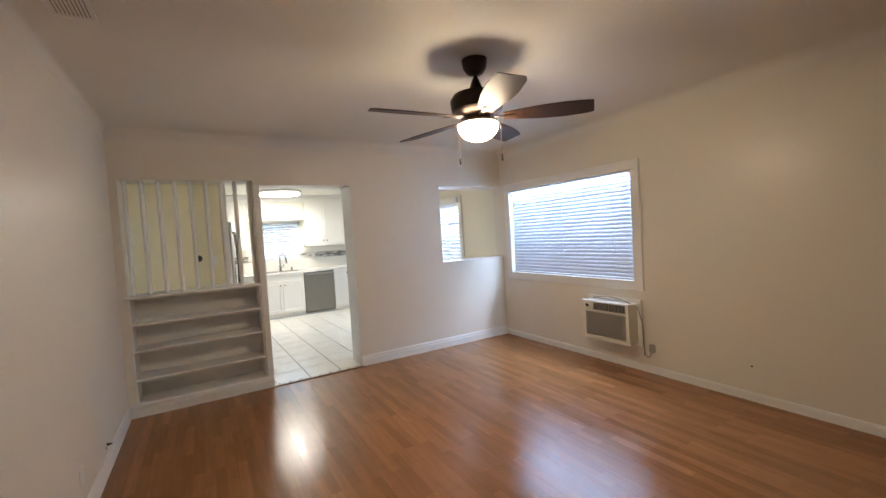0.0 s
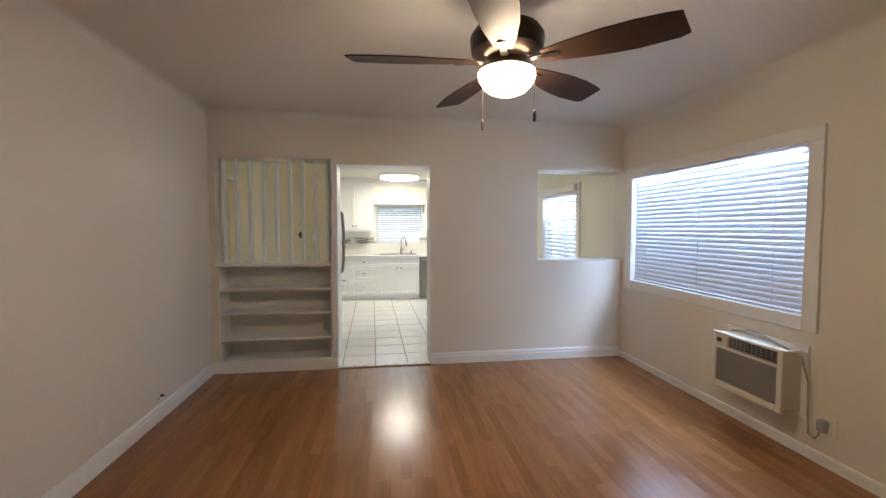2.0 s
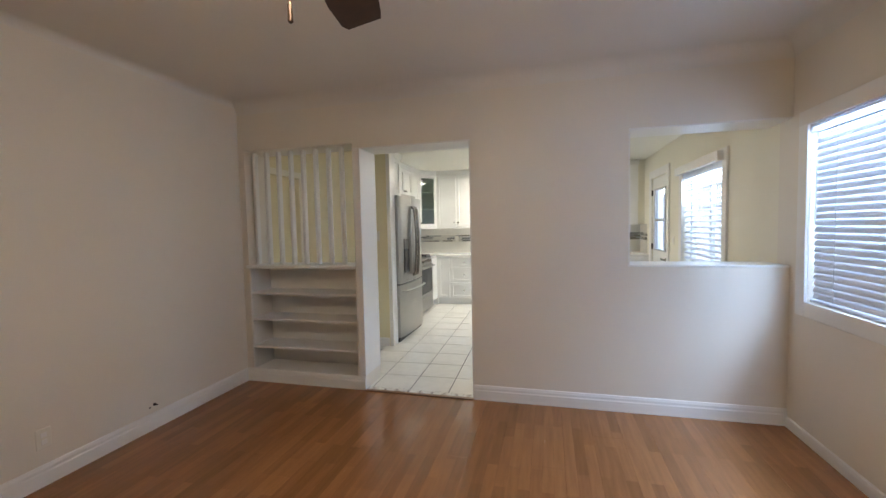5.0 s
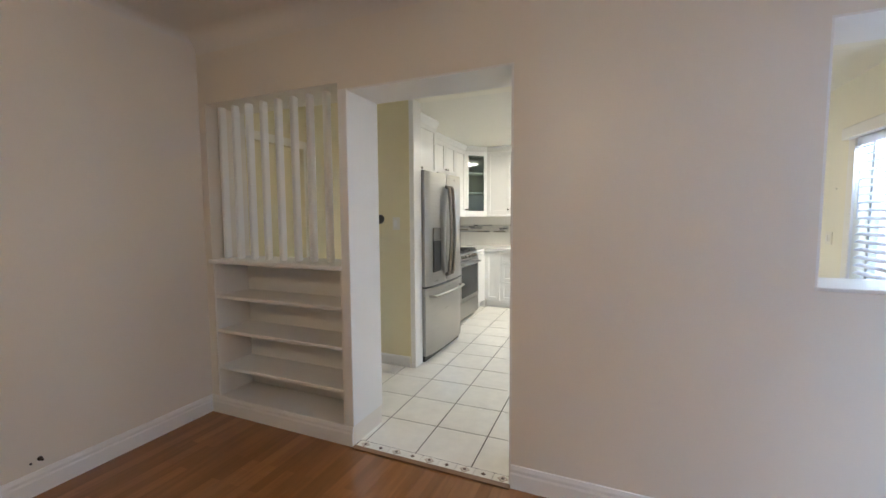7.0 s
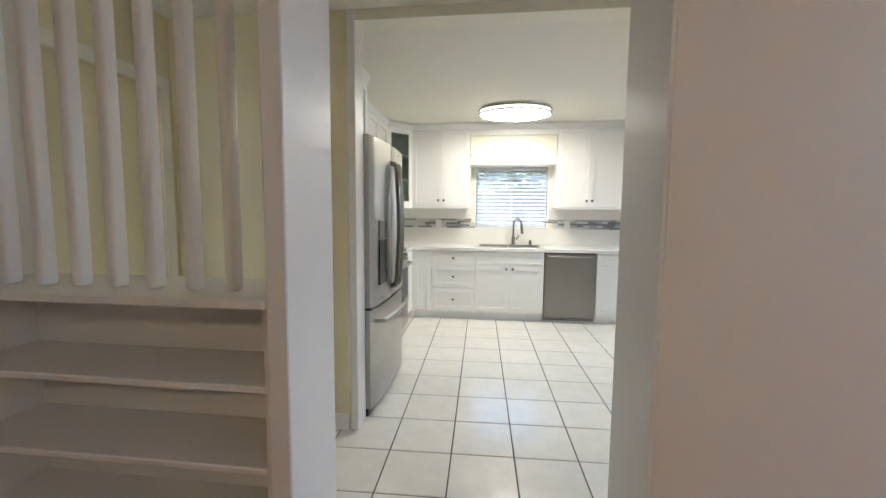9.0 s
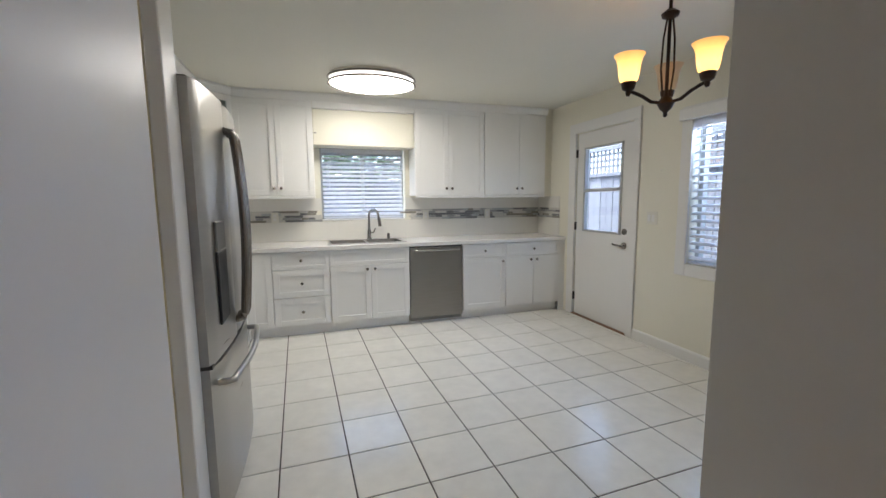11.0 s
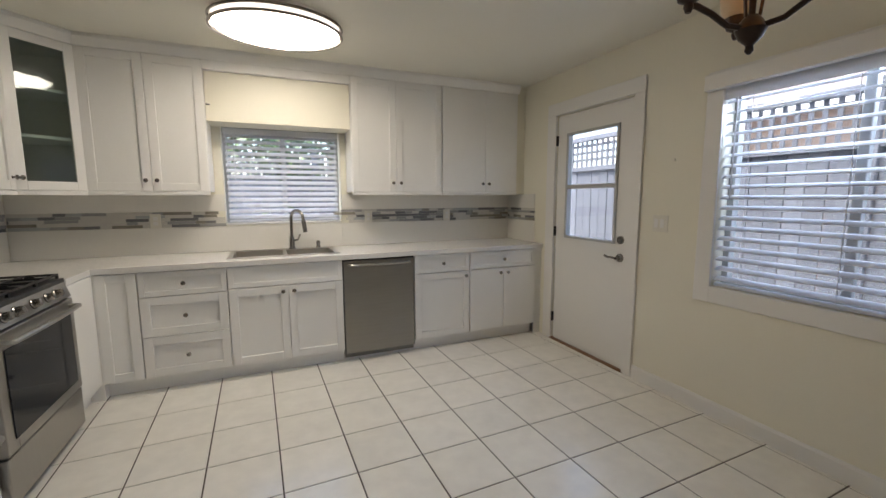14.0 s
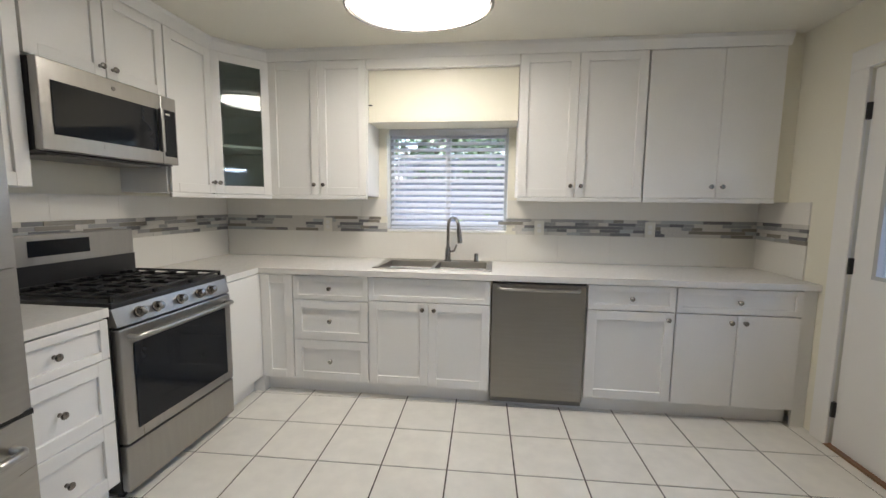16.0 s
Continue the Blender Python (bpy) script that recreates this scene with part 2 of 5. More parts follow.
def lathe(bm, profile, centre=(0, 0, 0), n=24, m=None, sx=1.0, sy=1.0):
    """Turns (radius, height) pairs round z."""
    rings = []
    for r, z in profile:
        ring = []
        for k in range(n):
            a = 2 * math.pi * k / n
            co = Vector((r * sx * math.cos(a), r * sy * math.sin(a), z))
            co = (m @ co) if m is not None else co
            ring.append(bm.verts.new(co + Vector(centre)))
        rings.append(ring)
    for p, q in zip(rings, rings[1:]):
        for k in range(n):
            bm.faces.new((p[k], p[(k + 1) % n], q[(k + 1) % n], q[k]))
    for ring in (rings[0], rings[-1]):
        bm.faces.new(ring)
    return bm


def tube(bm, pts, r, n=10, flat=1.0):
    """A bar along a line of points; flat squeezes its section."""
    pts = [Vector(p) for p in pts]
    rings, up = [], Vector((0.13, 0.21, 0.97)).normalized()
    for i, p in enumerate(pts):
        d = (pts[min(i + 1, len(pts) - 1)] - pts[max(i - 1, 0)]).normalized()
        u = d.cross(up)
        u = u.normalized() if u.length > 1e-3 else Vector((1, 0, 0))
        w = d.cross(u).normalized()
        rings.append([bm.verts.new(p + r * math.cos(2 * math.pi * k / n) * u + flat * r * math.sin(2 * math.pi * k / n) * w) for k in range(n)])
    for a, b in zip(rings, rings[1:]):
        for k in range(n):
            bm.faces.new((a[k], a[(k + 1) % n], b[(k + 1) % n], b[k]))
    bm.faces.new(rings[0])
    bm.faces.new(rings[-1])
    return bm


def arc(p, q, rise, n=12):
    """Points from p to q, bowed by the vector rise in the middle."""
    p, q, rise = Vector(p), Vector(q), Vector(rise)
    return [p.lerp(q, k / n) + rise * math.sin(math.pi * k / n) for k in range(n + 1)]


def wall_x(x0, x1, y0, y1, z0, z1, holes=()):
    """Wall that runs along x, with holes (a, b, low, high) right through."""
    bm = bmesh.new()
    xs = sorted({x0, x1, *[v for h in holes for v in h[:2]]})
    for a, b in zip(xs, xs[1:]):
        cuts = sorted([(h[2], h[3]) for h in holes if h[0] < (a + b) / 2 < h[1]])
        z = z0
        for lo, hi in cuts:
            if lo > z:
                box(bm, (a, y0, z), (b, y1, lo))
            z = hi
        if z < z1:
            box(bm, (a, y0, z), (b, y1, z1))
    bmesh.ops.remove_doubles(bm, verts=bm.verts, dist=1e-5)
    return bm


def wall_y(x0, x1, y0, y1, z0, z1, holes=()):
    bm = wall_x(y0, y1, -x1, -x0, z0, z1, holes)
    bmesh.ops.transform(bm, matrix=Matrix.Rotation(radians(90), 4, "Z"), verts=bm.verts)
    return bm


def profile_run(name, section, along, length, start, turn, material, label):
    """A moulding: section (depth, height) pairs swept straight; turn in degrees, its face towards local -y."""
    bm = bmesh.new()
    a = [bm.verts.new((0, -d, h)) for d, h in section]
    b = [bm.verts.new((length, -d, h)) for d, h in section]
    n = len(section)
    for k in range(n):
        bm.faces.new((a[k], a[(k + 1) % n], b[(k + 1) % n], b[k]))
    bm.faces.new(a)
    bm.faces.new(b)
    return solid(name, bm, material, label, "trim", kind="structure", m=pose(*start, 0, 0, turn))

# ---- structure ----
RX, CEIL_L, CEIL_K = 4.38, 2.60, 2.48
PT = 0.32      # depth of the wall between the two rooms
BACK = -6.4    # rear wall of the living room
FAR = 4.65     # far wall of the kitchen
KLEFT = 0.12   # kitchen wall behind the range


def wall(name, bm, material, label):
    return solid(name, bm, material, label, "wall", kind="structure")


wall("wall_partition", wall_x(-0.12, RX, 0.0, PT, 0.0, 2.72, [(0.062, 1.165, 0.10, 2.16), (1.225, 2.195, 0.0, 2.12), (3.366, RX, 1.10, 2.11)]), WALL, "thick cream painted partition with a doorway and a hatch")
wall("wall_living_west", wall_y(-0.12, 0.0, BACK, 0.0, 0.0, 2.72), WALL, "plain cream painted living room wall")
wall("wall_living_south", wall_x(-0.12, RX + 0.16, BACK - 0.12, BACK, 0.0, 2.72), WALL, "plain cream painted wall behind the walker")
wall("wall_east_living", wall_y(RX, RX + 0.16, BACK, 0.16, 0.0, 2.72, [(-2.06, -0.20, 0.90, 2.01)]), WALL, "cream painted wall with a wide blind-covered window")
wall("wall_east_kitchen", wall_y(RX, RX + 0.16, 0.16, FAR + 0.2, 0.0, 2.72, [(1.10, 2.30, 0.82, 2.00), (2.92, 3.83, 0.0, 2.10)]), KWALL, "pale yellow kitchen wall with a window and an outside door")
wall("wall_north", wall_x(-0.3, RX + 0.16, FAR, FAR + 0.2, 0.0, 2.72, [(1.55, 2.53, 1.15, 1.98)]), KWALL, "pale yellow kitchen wall with a small window over the sink")
wall("wall_kitchen_west", wall_y(-0.02, KLEFT, 1.46, FAR, 0.0, 2.72), KWALL, "pale wall behind the range")
wall("wall_hall_north", wall_x(-0.17, 0.935, 1.30, 1.44, 0.0, 2.72), HALL, "pale yellow hall wall beside the refrigerator")
wall("wall_hall_west", wall_y(-0.29, -0.17, PT, 1.44, 0.0, 2.72, [(0.42, 1.20, 0.0, 2.05)]), HALL, "pale yellow end wall of the hall")
solid("header_beam", boxes(((0.985, 1.30, 2.42), (RX, 1.44, CEIL_K))), KWALL, "low painted header beam under the kitchen ceiling", "beam", kind="structure")
solid("wall_end_board", boxes(((0.937, 1.295, 0.0), (0.985, 1.445, CEIL_K)), bev=0.004), TRIM, "white painted board on the wall's end", "trim", kind="structure")
bm = wall_x(-0.12, RX + 0.16, BACK - 0.12, 0.16, CEIL_L + 0.13, CEIL_L + 0.2)
box(bm, (-0.05, BACK, CEIL_L), (RX + 0.05, 0.05, CEIL_L + 0.1))
solid("ceiling_living", bm, CEIL, "smooth cream ceiling", "ceiling", kind="structure")
solid("ceiling_kitchen", boxes(((-0.3, PT - 0.02, CEIL_K), (RX + 0.1, FAR + 0.1, CEIL_K + 0.12))), KCEIL, "smooth off-white kitchen ceiling", "ceiling", kind="structure")


def cove(name, length, start, turn, r=0.11):
    sec = [(0.0, CEIL_L + 0.01), (0.0, CEIL_L - r)]
    sec += [(r - r * math.cos(a), CEIL_L - r + r * math.sin(a)) for a in [math.pi / 2 * k / 10 for k in range(1, 11)]] + [(r, CEIL_L + 0.01)]
    ob = profile_run(name, sec, "x", length, start, turn, CEIL, "plastered cove between wall and ceiling")
    for p in ob.data.polygons:
        p.use_smooth = True
    ob.data.set_sharp_from_angle(angle=radians(40))


cove("cove_north", RX, (0, 0.0, 0), 0)
cove("cove_east", -BACK, (RX, 0, 0), -90)
cove("cove_west", -BACK, (0, BACK, 0), 90, 0.05)

BASE = [(0, 0), (0.016, 0), (0.016, 0.075), (0.012, 0.085), (0.012, 0.10), (0.006, 0.118), (0, 0.12)]
SMALL = [(0, 0), (0.013, 0), (0.013, 0.085), (0.006, 0.10), (0, 0.10)]
LOW = [(0, 0), (0.014, 0), (0.014, 0.05), (0.010, 0.066), (0, 0.072)]
profile_run("baseboard_west", BASE, "x", -BACK, (0.0, BACK, 0.0), 90, TRIM, "white painted baseboard")
profile_run("baseboard_north", BASE, "x", RX - 2.195, (2.195, 0.0, 0.0), 0, TRIM, "white painted baseboard")
profile_run("baseboard_bookcase", BASE, "x", 1.225, (0.0, 0.0, 0.0), 0, TRIM, "white painted baseboard under the shelves")
profile_run("baseboard_east", LOW, "x", -BACK, (RX, 0.0, 0.0), -90, TRIM, "white painted baseboard")
profile_run("baseboard_kitchen_east", SMALL, "x", 2.85 - PT, (RX, 2.85, 0.0), -90, TRIM, "white painted kitchen baseboard")
profile_run("baseboard_hall", SMALL, "x", 1.1, (-0.17, 1.30, 0.0), 0, TRIM, "white painted hall baseboard")
profile_run("baseboard_kitchen_south", SMALL, "x", RX - 2.195, (RX, PT, 0.0), 180, TRIM, "white painted baseboard")

floor_l = solid("floor_living", boxes(((-0.1, BACK - 0.1, -0.12), (RX + 0.1, 0.0, -0.014))), GROUT, "brown three-strip laminate floor with a soft sheen", "floor", kind="structure")
floor_k = solid("floor_kitchen", boxes(((-0.3, 0.0, -0.12), (RX + 0.1, FAR + 0.1, -0.0035))), GROUT, "cream glazed ceramic floor tiles with dark grout", "floor", kind="structure")


# ---- windows and doors of the outer walls ----
def casing_y(name, x, y0, y1, z0, z1, w, t=0.02, sill=False, label="white painted window casing"):
    """Flat boards round an opening in a wall that faces -x."""
    th = thing(name, (x, (y0 + y1) / 2, z0), label, "window", kind="structure")
    part("casing", boxes(((x - t, y0 - w, z1), (x, y1 + w, z1 + w)), bev=0.003), TRIM, th)
    part("casing", boxes(((x - t, y0 - w, z0 - w if not sill else z0), (x, y0, z1)), bev=0.003), TRIM, th)
    part("casing", boxes(((x - t, y1, z0 - w if not sill else z0), (x, y1 + w, z1)), bev=0.003), TRIM, th)
    if not sill:
        part("casing", boxes(((x - t, y0, z0 - w), (x, y1, z0)), bev=0.003), TRIM, th)
    return th


def slider_y(th, x, y0, y1, z0, z1):
    f = 0.035
    part("window_frame", boxes(((x, y0, z0), (x + 0.05, y0 + f, z1)), ((x, y1 - f, z0), (x + 0.05, y1, z1)), ((x, y0 + f, z0), (x + 0.05, y1 - f, z0 + f)), ((x, y0 + f, z1 - f), (x + 0.05, y1 - f, z1))), VINYL, th, "grey vinyl sliding frame")
    ym = (y0 + y1) / 2
    part("mullion", boxes(((x + 0.005, ym - 0.022, z0 + f), (x + 0.045, ym + 0.022, z1 - f)), bev=0.003), VINYL, th)
    for a, b in ((y0 + f, ym - 0.022), (ym + 0.022, y1 - f)):
        p = part("pane", boxes(((x + 0.022, a, z0 + f), (x + 0.027, b, z1 - f))), GLASS, th)
        p.visible_shadow = False


def slat_bm(length, width, curve=0.004, t=0.0025):
    """One blind slat along x, slightly crowned across."""
    bm = bmesh.new()
    rows = []
    for k in range(5):
        u = k / 4 - 0.5
        z = curve * (1 - 4 * u * u)
        rows.append([bm.verts.new((x, u * width, z + o)) for x in (0, length) for o in (0, t)])
    for a, b in zip(rows, rows[1:]):
        for i, j in ((0, 2), (3, 1), (2, 3), (1, 0)):
            bm.faces.new((a[i], a[j], b[j], b[i]))
    bm.faces.new((rows[0][0], rows[0][1], rows[0][3], rows[0][2]))
    bm.faces.new((rows[-1][0], rows[-1][1], rows[-1][3], rows[-1][2]))
    return bm


def blind(th_name, length, height, m, tilt, pitch, label, width=0.05, wand=True, valance=0.07, cloth=None):
    """A slatted blind: local x along, z up from its foot, its room side towards -y."""
    base = m.translation
    BL = cloth or BLIND
    th = thing(th_name, base, label, "blind", group="window blinds")
    part("valance", boxes(((-0.01, -width / 2 - 0.014, height - valance), (length + 0.01, -width / 2 - 0.004, height)), bev=0.002), BL, th, m=m)
    part("headrail", boxes(((0, -width / 2, height - 0.045), (length, width / 2 - 0.005, height - 0.002))), BL, th, m=m)
    part("bottom_rail", boxes(((0, -width / 2, 0.0), (length, width / 2, 0.018)), bev=0.004), BL, th, m=m)
    n = round((height - valance - 0.055) / pitch) + 1
    pitch = (height - valance - 0.055) / (n - 1)
    first = None
    for k in range(n):
        mm = m @ pose(0, 0, 0.045 + k * pitch, tilt)
        if first is None:
            first = part("slat", slat_bm(length, width), BL, th)
            first.data.transform(Matrix.Translation(ORIGIN[th]))
            ob = first
        else:
            ob = new("slat", first.data)
            ob.parent = th
        ob.matrix_basis = Matrix.Translation(-base) @ mm
    for u in (0.12, 0.5, 0.88):
        part("ladder_cord", boxes(((u * length - 0.0015, -width / 2 - 0.002, 0.01), (u * length + 0.0015, -width / 2 - 0.0005, height - 0.05))), BL, th, m=m)
    if wand:
        part("tilt_wand", tube(bmesh.new(), [(0.07, -width / 2 - 0.018, height - 0.06), (0.07, -width / 2 - 0.02, height * 0.45)], 0.004, 6), BL, th, m=m)
    return th


w1 = casing_y("window_1", RX, -2.06, -0.20, 0.90, 2.01, 0.095)
slider_y(w1, RX + 0.09, -2.06, -0.20, 0.90, 2.01)
blind("window_blind", 1.84, 1.10, pose(RX + 0.035, -0.21, 0.905, 0, 0, -90), 67, 0.0425, "white slatted blind closed over the wide living room window", width=0.055, valance=0.045)
w2 = casing_y("window_2", RX, 1.10, 2.30, 0.82, 2.00, 0.10)
slider_y(w2, RX + 0.09, 1.10, 2.30, 0.82, 2.00)
blind("window_blind", 1.19, 1.17, pose(RX + 0.035, 2.295, 0.825, 0, 0, -90), 26, 0.062, "white slatted blind with open slats in the kitchen window", cloth=BLINDK)
solid("blind_cornice", boxes(((RX - 0.075, 1.06, 1.985), (RX - 0.022, 2.385, 2.075)), bev=0.004), TRIM, "white box cornice over the kitchen blind", "cornice", base=(RX - 0.022, 1.7, 1.985))

w3 = thing("window_3", (2.04, FAR + 0.1, 1.15), "small sliding window over the kitchen sink", "window", kind="structure")
for a, b in (((1.55, 1.15), (1.58, 1.98)), ((2.50, 1.15), (2.53, 1.98)), ((1.58, 1.15), (2.50, 1.185)), ((1.58, 1.945), (2.50, 1.98)), ((2.02, 1.185), (2.06, 1.945))):
    part("window_frame", boxes(((a[0], FAR + 0.11, a[1]), (b[0], FAR + 0.16, b[1]))), VINYL, w3)
for a, b in ((1.58, 2.02), (2.06, 2.50)):
    part("pane", boxes(((a, FAR + 0.133, 1.185), (b, FAR + 0.138, 1.945))), GLASS, w3).visible_shadow = False
part("window_sill", boxes(((1.56, FAR - 0.012, 1.135), (2.52, FAR + 0.11, 1.152)), bev=0.003), TRIM, w3)
blind("window_blind", 0.93, 0.80, pose(1.575, FAR + 0.05, 1.16, 0, 0, 0), 36, 0.050, "white slatted blind half open over the sink", valance=0.05, cloth=BLINDK)


def outside_door():
    th = thing("door_1", (RX, 3.375, 0.0), "white half-glazed back door, closed", "door", kind="structure")
    y0, y1, zt = 2.945, 3.815, 2.095
    x = RX + 0.012
    part("door_leaf", wall_y(x, x + 0.045, y0, y1, 0.012, zt, [(3.10, 3.67, 1.01, 1.92)]), TRIM, th)
    g = part("glazing_frame", boxes(((x - 0.012, 3.085, 1.0), (x + 0.03, 3.11, 1.93)), ((x - 0.012, 3.66, 1.0), (x + 0.03, 3.685, 1.93)), ((x - 0.012, 3.11, 1.0), (x + 0.03, 3.66, 1.02)), ((x - 0.012, 3.11, 1.91), (x + 0.03, 3.66, 1.93)), ((x - 0.016, 3.11, 1.44), (x + 0.03, 3.66, 1.475))), VINYL, th, "grey aluminium glazing bars")
    for a, b in ((1.02, 1.44), (1.475, 1.91)):
        part("pane", boxes(((x + 0.012, 3.11, a), (x + 0.016, 3.66, b))), GLASS, th).visible_shadow = False
    for z in (0.22, 1.05, 1.88):
        part("hinge", boxes(((RX - 0.012, 3.808, z - 0.045), (RX + 0.012, 3.83, z + 0.045)), bev=0.002), BLACK, th)
    turn = pose(x, 3.03, 1.035, 0, -90, 0)
    part("deadbolt", lathe(bmesh.new(), [(0.032, 0.0), (0.030, 0.012), (0.018, 0.016), (0.016, 0.024), (0.0, 0.024)], m=turn.to_3x3().to_4x4(), centre=turn.translation), NICKEL, th, smooth=True)
    turn = pose(x, 3.03, 0.895, 0, -90, 0)
    part("rose", lathe(bmesh.new(), [(0.034, 0.0), (0.032, 0.012), (0.014, 0.018), (0.012, 0.05), (0.0, 0.05)], m=turn.to_3x3().to_4x4(), centre=turn.translation), NICKEL, th, smooth=True)
    part("lever", tube(bmesh.new(), [(x - 0.05, 3.03, 0.895), (x - 0.052, 3.07, 0.899), (x - 0.05, 3.11, 0.896), (x - 0.048, 3.145, 0.905)], 0.009, 8), NICKEL, th, smooth=True)
    part("threshold", boxes(((RX - 0.02, y0 - 0.02, 0.0), (RX + 0.14, y1 + 0.02, 0.012))), WOODTRIM, th)
    for a, b, c, d in ((2.85, 2.94, 0.0, 2.105), (3.82, 3.94, 0.0, 2.105), (2.85, 3.94, 2.105, 2.215)):
        part("casing", boxes(((RX - 0.02, a, c), (RX, b, d)), bev=0.003), TRIM, th)
    return th


outside_door()
hd = thing("door_2", (-0.2, 0.81, 0.0), "cream painted flush hall door, closed", "door", kind="structure")
part("door_leaf", boxes(((-0.275, 0.421, 0.001), (-0.222, 1.199, 2.049))), HALL, hd)
for a, b, c, d in ((0.35, 0.42, 0, 2.05), (1.20, 1.27, 0, 2.05), (0.35, 1.27, 2.05, 2.12)):
    part("casing", boxes(((-0.17, a, c), (-0.155, b, d)), bev=0.002), KWALL, hd)


# ---- bookcase with the slatted screen ----
def bookcase():
    th = thing("built_in_bookcase", (0.625, 0.15, 0.10), "white built-in bookcase of empty shelves below a slatted screen", "bookcase")
    x0, x1 = 0.064, 1.163
    part("back_panel", boxes(((x0, 0.285, 0.10), (x1, 0.30, 1.07))), TRIM, th)
    part("side_panel", boxes(((x0, 0.004, 0.10), (x0 + 0.012, 0.285, 1.07))), TRIM, th)
    part("side_panel", boxes(((x1 - 0.012, 0.004, 0.10), (x1, 0.285, 1.07))), TRIM, th)
    part("bottom_shelf", boxes(((x0 + 0.012, 0.002, 0.10), (x1 - 0.012, 0.285, 0.118)), bev=0.003), TRIM, th)
    for z in (0.338, 0.602, 0.847):
        part("shelf", boxes(((x0 + 0.012, 0.004, z - 0.022), (x1 - 0.012, 0.285, z)), bev=0.004), TRIM, th)
    part("top_shelf", boxes(((x0 - 0.025, -0.016, 1.072), (x1 + 0.002, 0.33, 1.10)), bev=0.005), TRIM, th)
    first = None
    for k in range(9):
        x = 0.0985 + 0.1295 * k
        if first is None:
            first = part("slat", boxes(((-0.0175, -0.026, 1.10), (0.0175, 0.026, 2.158)), bev=0.013, seg=4), TRIM, th, smooth=True)
            first.data.transform(Matrix.Translation(ORIGIN[th]))
            ob = first
        else:
            ob = new("slat", first.data)
            ob.parent = th
        ob.matrix_basis = Matrix.Translation(-ORIGIN[th]) @ pose(x, 0.101, 0)
    return th


bookcase()
solid("doorway_post", boxes(((1.167, -0.006, 0.121), (1.2285, PT + 0.004, 2.119)), bev=0.004), TRIM, "white gloss post between bookcase and doorway", "trim", kind="structure")
lining = thing("doorway_lining", (2.19, 0.16, 0.0), "white gloss boards lining the doorway", "trim", kind="structure")
part("jamb_board", boxes(((2.183, 0.002, 0.0), (2.197, PT - 0.002, 2.108)), bev=0.002), TRIM, lining)
part("head_board", boxes(((1.229, 0.002, 2.109), (2.197, PT - 0.002, 2.122)), bev=0.002), TRIM, lining)
lining = thing("hatch_lining", (3.87, 0.16, 1.10), "white gloss boards lining the hatch", "trim", kind="structure")
part("jamb_board", boxes(((3.364, 0.002, 1.113), (3.376, PT - 0.002, 2.100)), bev=0.002), TRIM, lining)
part("head_board", boxes(((3.364, 0.002, 2.1005), (RX - 0.001, PT - 0.002, 2.114)), bev=0.002), TRIM, lining)
part("sill_board", boxes(((3.364, -0.004, 1.098), (RX - 0.001, PT + 0.004, 1.112)), bev=0.003), TRIM, lining)
solid("thermostat", lathe(bmesh.new(), [(0.042, 0), (0.042, 0.012), (0.036, 0.02), (0.0, 0.022)], m=Matrix.Rotation(radians(90), 4, "X"), centre=(0.63, 1.30, 1.37)), BLACK, "round black thermostat on the hall wall", "thermostat", base=(0.63, 1.30, 1.37))


def plate(name, centre, m, w, h, label, category, holes=0, toggles=0):
    """Wall plate whose face looks towards local -y."""
    th = thing(name, centre, label, category, group="wall plates")
    mm = Matrix.Translation(centre) @ m
    part("plate", boxes(((-w / 2, -0.006, -h / 2), (w / 2, 0, h / 2)), bev=0.002), PLASTIC, th, m=mm)
    for k in range(holes):
        part("socket", boxes(((-0.015, -0.0085, -0.034 + 0.04 * k), (0.015, -0.006, -0.006 + 0.04 * k)), bev=0.001), TRIM, th, m=mm)
    for k in range(toggles):
        part("rocker", boxes(((-w / 2 + 0.016 + 0.046 * k, -0.010, -0.03), (-w / 2 + 0.046 + 0.046 * k, -0.006, 0.03)), bev=0.001), TRIM, th, m=mm)
    return th


EAST, WEST, NORTH = Matrix.Rotation(radians(-90), 4, "Z"), Matrix.Rotation(radians(90), 4, "Z"), Matrix.Identity(4)
plate("light_switch", (0.80, 1.30, 1.33), NORTH, 0.075, 0.115, "white rocker switch on the hall wall", "switch", toggles=1)
plate("light_switch", (RX, 2.68, 1.185), EAST, 0.12, 0.115, "cream double rocker switch beside the back door", "switch", toggles=2)
plate("wall_outlet", (RX, 1.085, 0.27), EAST, 0.075, 0.115, "white outlet low under the kitchen window", "outlet", holes=2)
plate("wall_outlet", (0.0, -1.64, 0.27), WEST, 0.075, 0.115, "white outlet low on the cream wall", "outlet", holes=2)
for x in (1.044, 2.783, 3.613):
    plate("wall_outlet", (x, FAR - 0.02, 1.185), NORTH, 0.075, 0.115, "white outlet set in the mosaic band", "outlet", holes=2)
ja = thing("cable_jack", (0.0, -0.965, 0.176), "small dark coax jack poking out of the wall", "cable jack")
part("jack", lathe(bmesh.new(), [(0.011, 0), (0.011, 0.008), (0.006, 0.010), (0.006, 0.03), (0, 0.03)], n=10, m=Matrix.Rotation(radians(90), 4, "Y"), centre=(0.0, -0.965, 0.176)), BRONZE, ja)
part("screw", lathe(bmesh.new(), [(0.006, 0), (0.005, 0.005), (0, 0.006)], n=8, m=Matrix.Rotation(radians(90), 4, "Y"), centre=(0.0, -1.0, 0.165)), BLACK, ja)
